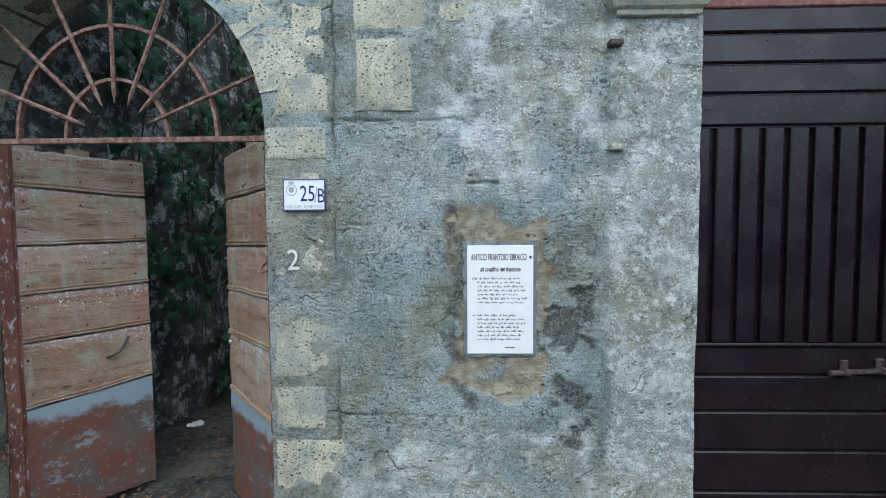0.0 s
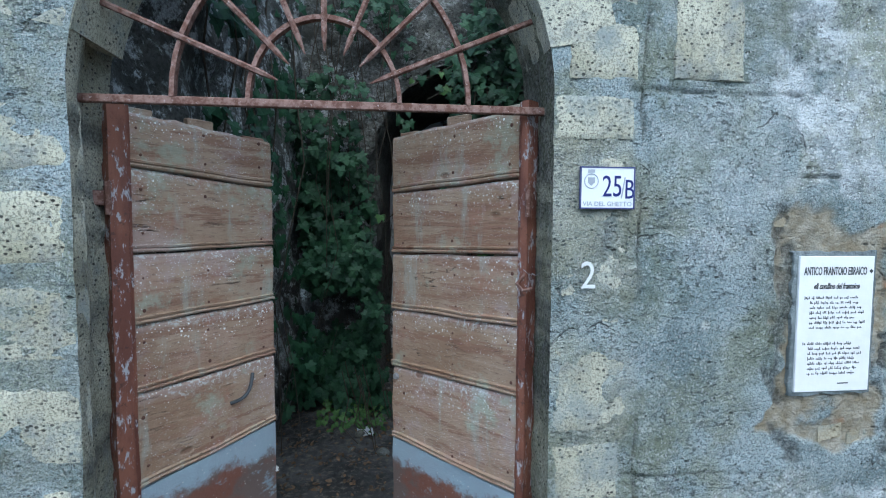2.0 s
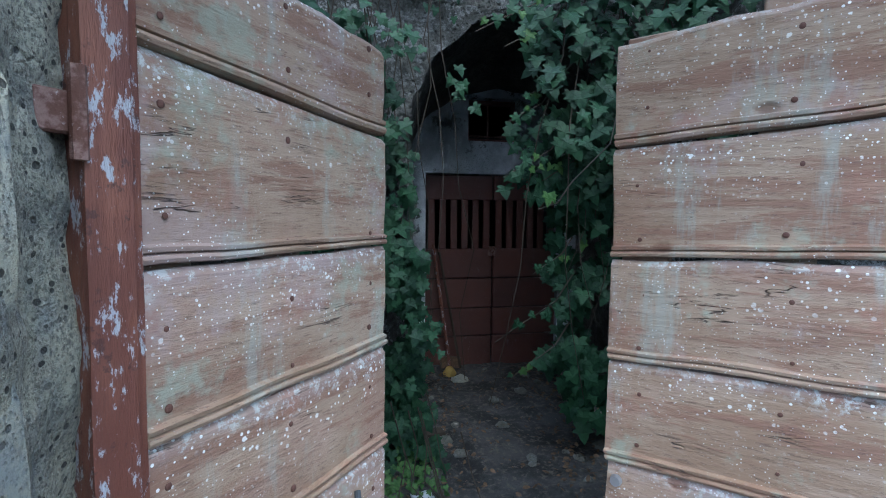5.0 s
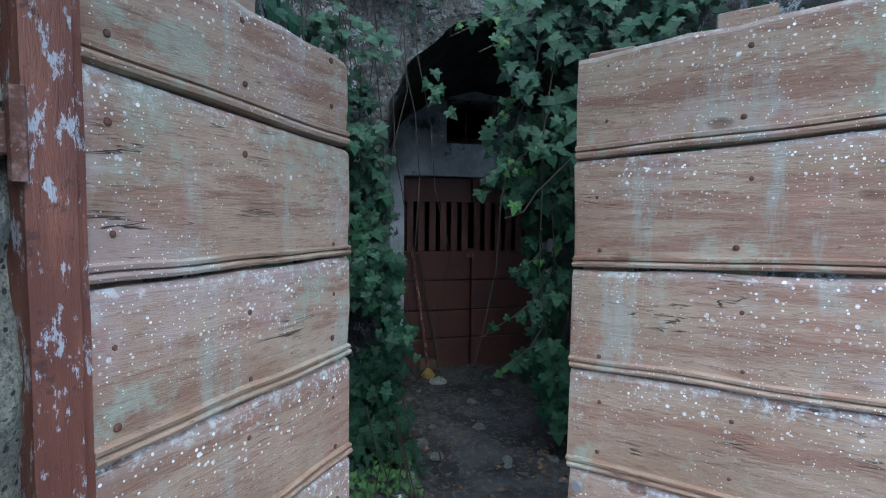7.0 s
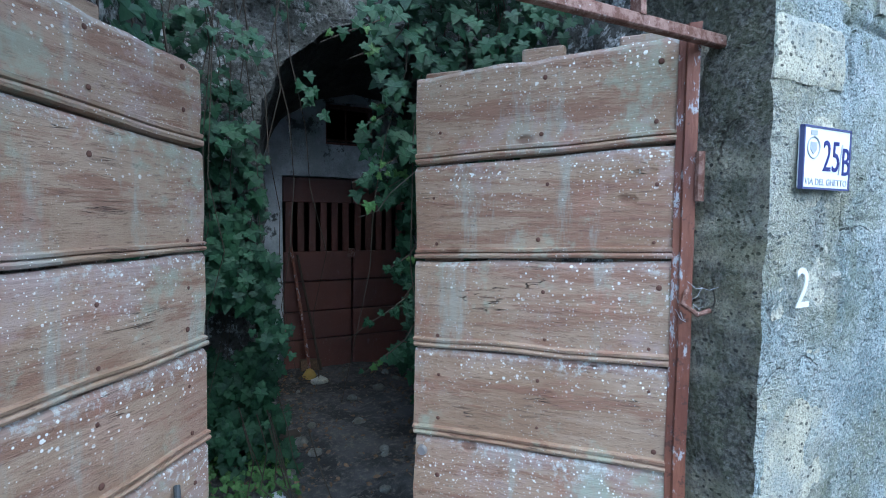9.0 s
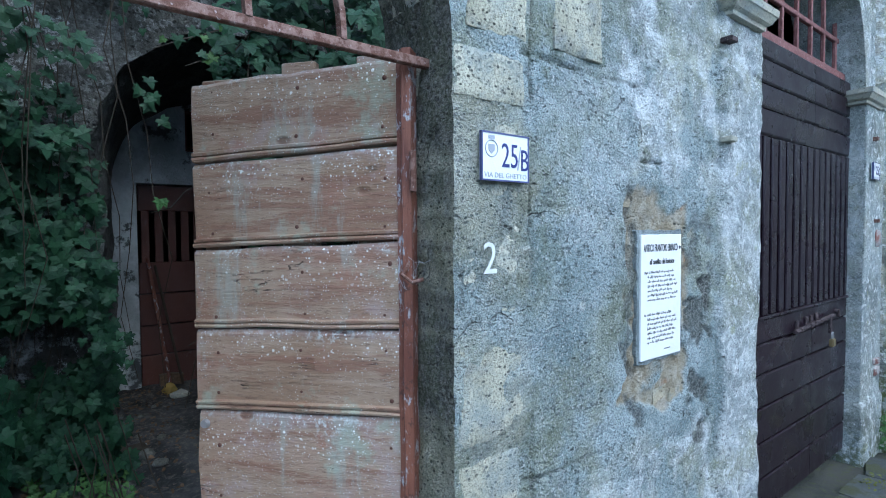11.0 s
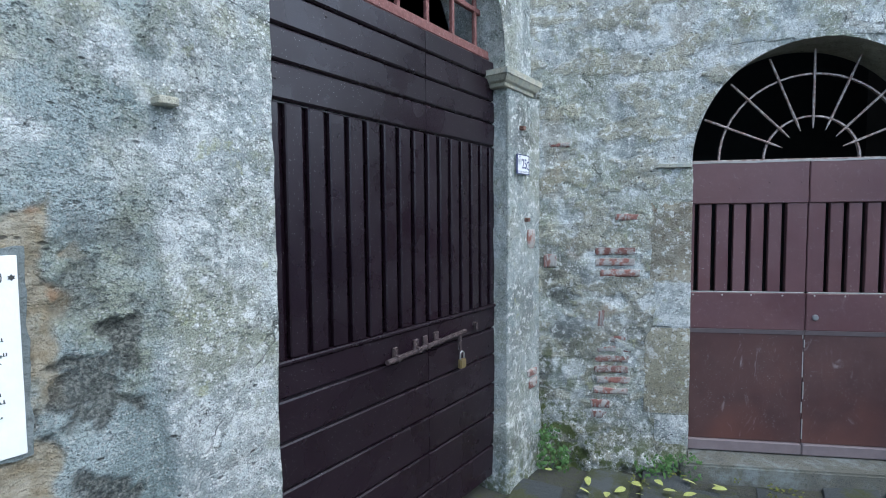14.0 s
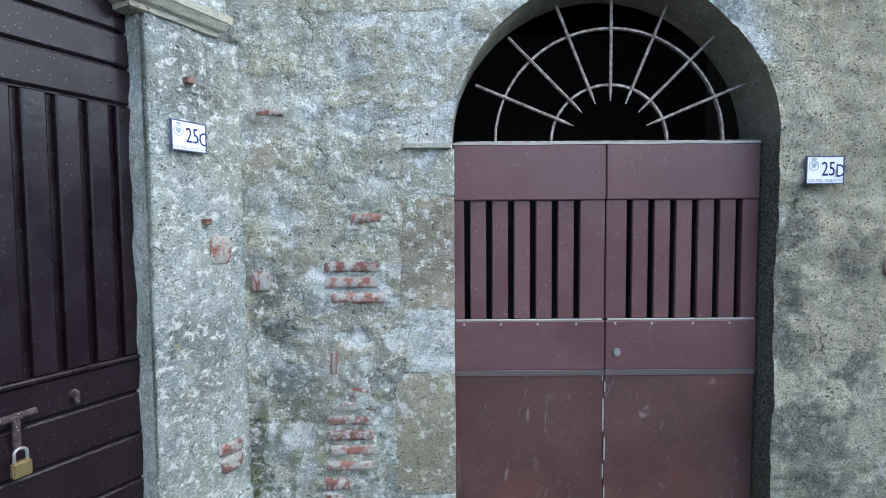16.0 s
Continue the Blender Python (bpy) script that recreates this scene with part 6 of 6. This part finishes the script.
for me in brick_meshes:
    me.materials.append(BRICK)
for z in (0.49, 0.56, 0.63, 0.70, 0.765, 0.83):
    brick(0.485 + rq.uniform(-.012, .012), z, 1.25, 1.2)
brick(0.40, 0.33, 0.6, 1.3), brick(0.41, 0.40, 0.7, 1.4)
brick(0.41, 0.955, 0.26, 3.4)
for z in (1.255, 1.325, 1.395):
    brick(0.515 + rq.uniform(-.02, .02), z, 1.45, 1.25)
brick(0.565, 1.61, 0.85, 1.1)
brick(0.135, 2.075, 0.9, 0.85)
brick(0.09, 1.33, 0.5, 2.2), brick(2.90, 1.38, 0.4, 2.0)
# dressed stones of the side door's jambs
z = 0.02
for k, (h, w) in enumerate(((0.335, 0.21), (0.56, 0.275), (0.29, 0.225), (0.50, 0.25), (0.215, 0.20))):
    me = block_data("jamb_stone", w, 0.20, h - 0.006, 0.003, 60.0 + k, 13, 0.0025)
    bare = [ss(-0.35, 0.15, noise.noise(v.co * 6 + Vector((k * 3.1, 0, 0))) + 0.5 * noise.noise(v.co * 17)) for v in me.vertices]
    for mask, level in (("lime", 0.95), ("lichen", 0.75), ("tuff", (0, 0.95, 0, 0.3, 0)[k]), ("ochre", (0, 0.2, 0, 0.85, 0)[k]), ("dark", (0.3, 0.2, 0, 0.45, 0)[k])):
        vals = [level * (q if mask == "dark" else 1.0) for q in bare]
        me.attributes.new(mask, "FLOAT", "POINT").data.foreach_set("value", vals)
    ob = obj("jamb_stone", me, WALL, wall_east)
    ob.matrix_world = side_m(SIDE_L - w / 2 + 0.008, -0.097, z + h / 2)
    z += h
# a projecting tile at the springing of the arch
spr = obj("jamb_stone", block_data("jamb_stone", 0.22, 0.12, 0.028, 0.004, 91.0, 5, 0.006), ASHLAR, wall_east)
spr.matrix_world = side_m(0.83, -0.035, 1.925)
# bricks and a bracket stump in the pilaster
for x, z, sx, sz in ((2.93, 1.48, 0.10, 0.12), (2.95, 0.62, 0.12, 0.05), (2.955, 0.55, 0.11, 0.07)):
    ob = obj("brick", block_data("brick", sx, 0.05, sz, 0.006, z, 4, 0.008), BRICK, wall_north)
    ob.location = (x, 2.056, z)
for x, z in ((2.80, 2.15), (2.86, 1.60)):
    st = thing("iron_stub", pose(x, 2.03, z), "rusty iron stub set in the pilaster", "iron stub", "iron stubs")
    part("stub", box(-0.016, 0.016, -0.012, 0.03, -0.012, 0.012, 0.003), RUST, st)
for x, z in ((0.728, 2.355), (0.735, 1.935)):
    st = thing("iron_hinge_stub", pose(x, 2.06, z), "rusty iron hinge stub set in the wall", "iron stub", "iron stubs")
    part("stub", box(-0.036, 0.02, -0.022, 0.03, -0.012, 0.012, 0.004), BOLT if z > 2 else MOULD, st)

# ---- setts of the street ----
sett = [block_data("sett", 0.42, 0.29, 0.07, 0.006, k + 0.7, 3, 0.006) for k in range(5)]
for me in sett:
    me.materials.append(PAVING)
road = bpy.data.objects["road"]
rp = random.Random(14)
rest_v, rest_f = [], []
y, row, count = 2.02, 0, 0
while y > -1.6:
    x = -2.6 + (row % 2) * 0.16
    while x < 5.4:
        L = rp.uniform(0.30, 0.52)
        c = Vector((x + L / 2, y - 0.14, 0))
        if (c - CORNER).dot(OUT) > 0.12 and y - 0.1 < 2.0:
            m = pose(c.x, c.y, -0.040 + rp.uniform(-0.008, 0.004), rp.uniform(-2, 2), rp.uniform(-2, 2), rp.uniform(-9, 9) + 12 * ss(1.5, 3.5, c.x)) @ Matrix.Diagonal((L / 0.43, rp.uniform(0.9, 1.05), 1, 1))
            me = sett[rp.randrange(5)]
            if c.x > 1.2 and c.y > -0.6 and count < 290:
                ob = obj("sett", me, None, road)
                ob.matrix_world = m
                count += 1
            else:
                base = len(rest_v)
                rest_v += [tuple(m @ v.co) for v in me.vertices]
                rest_f += [tuple(base + i for i in p.vertices) for p in me.polygons]
        x += L + rp.uniform(0.012, 0.03)
    y -= 0.30
    row += 1
me = bpy.data.meshes.new("setts")
me.from_pydata(rest_v, [], rest_f)
tagged(obj("setts", me, PAVING, road), kind="stuff")
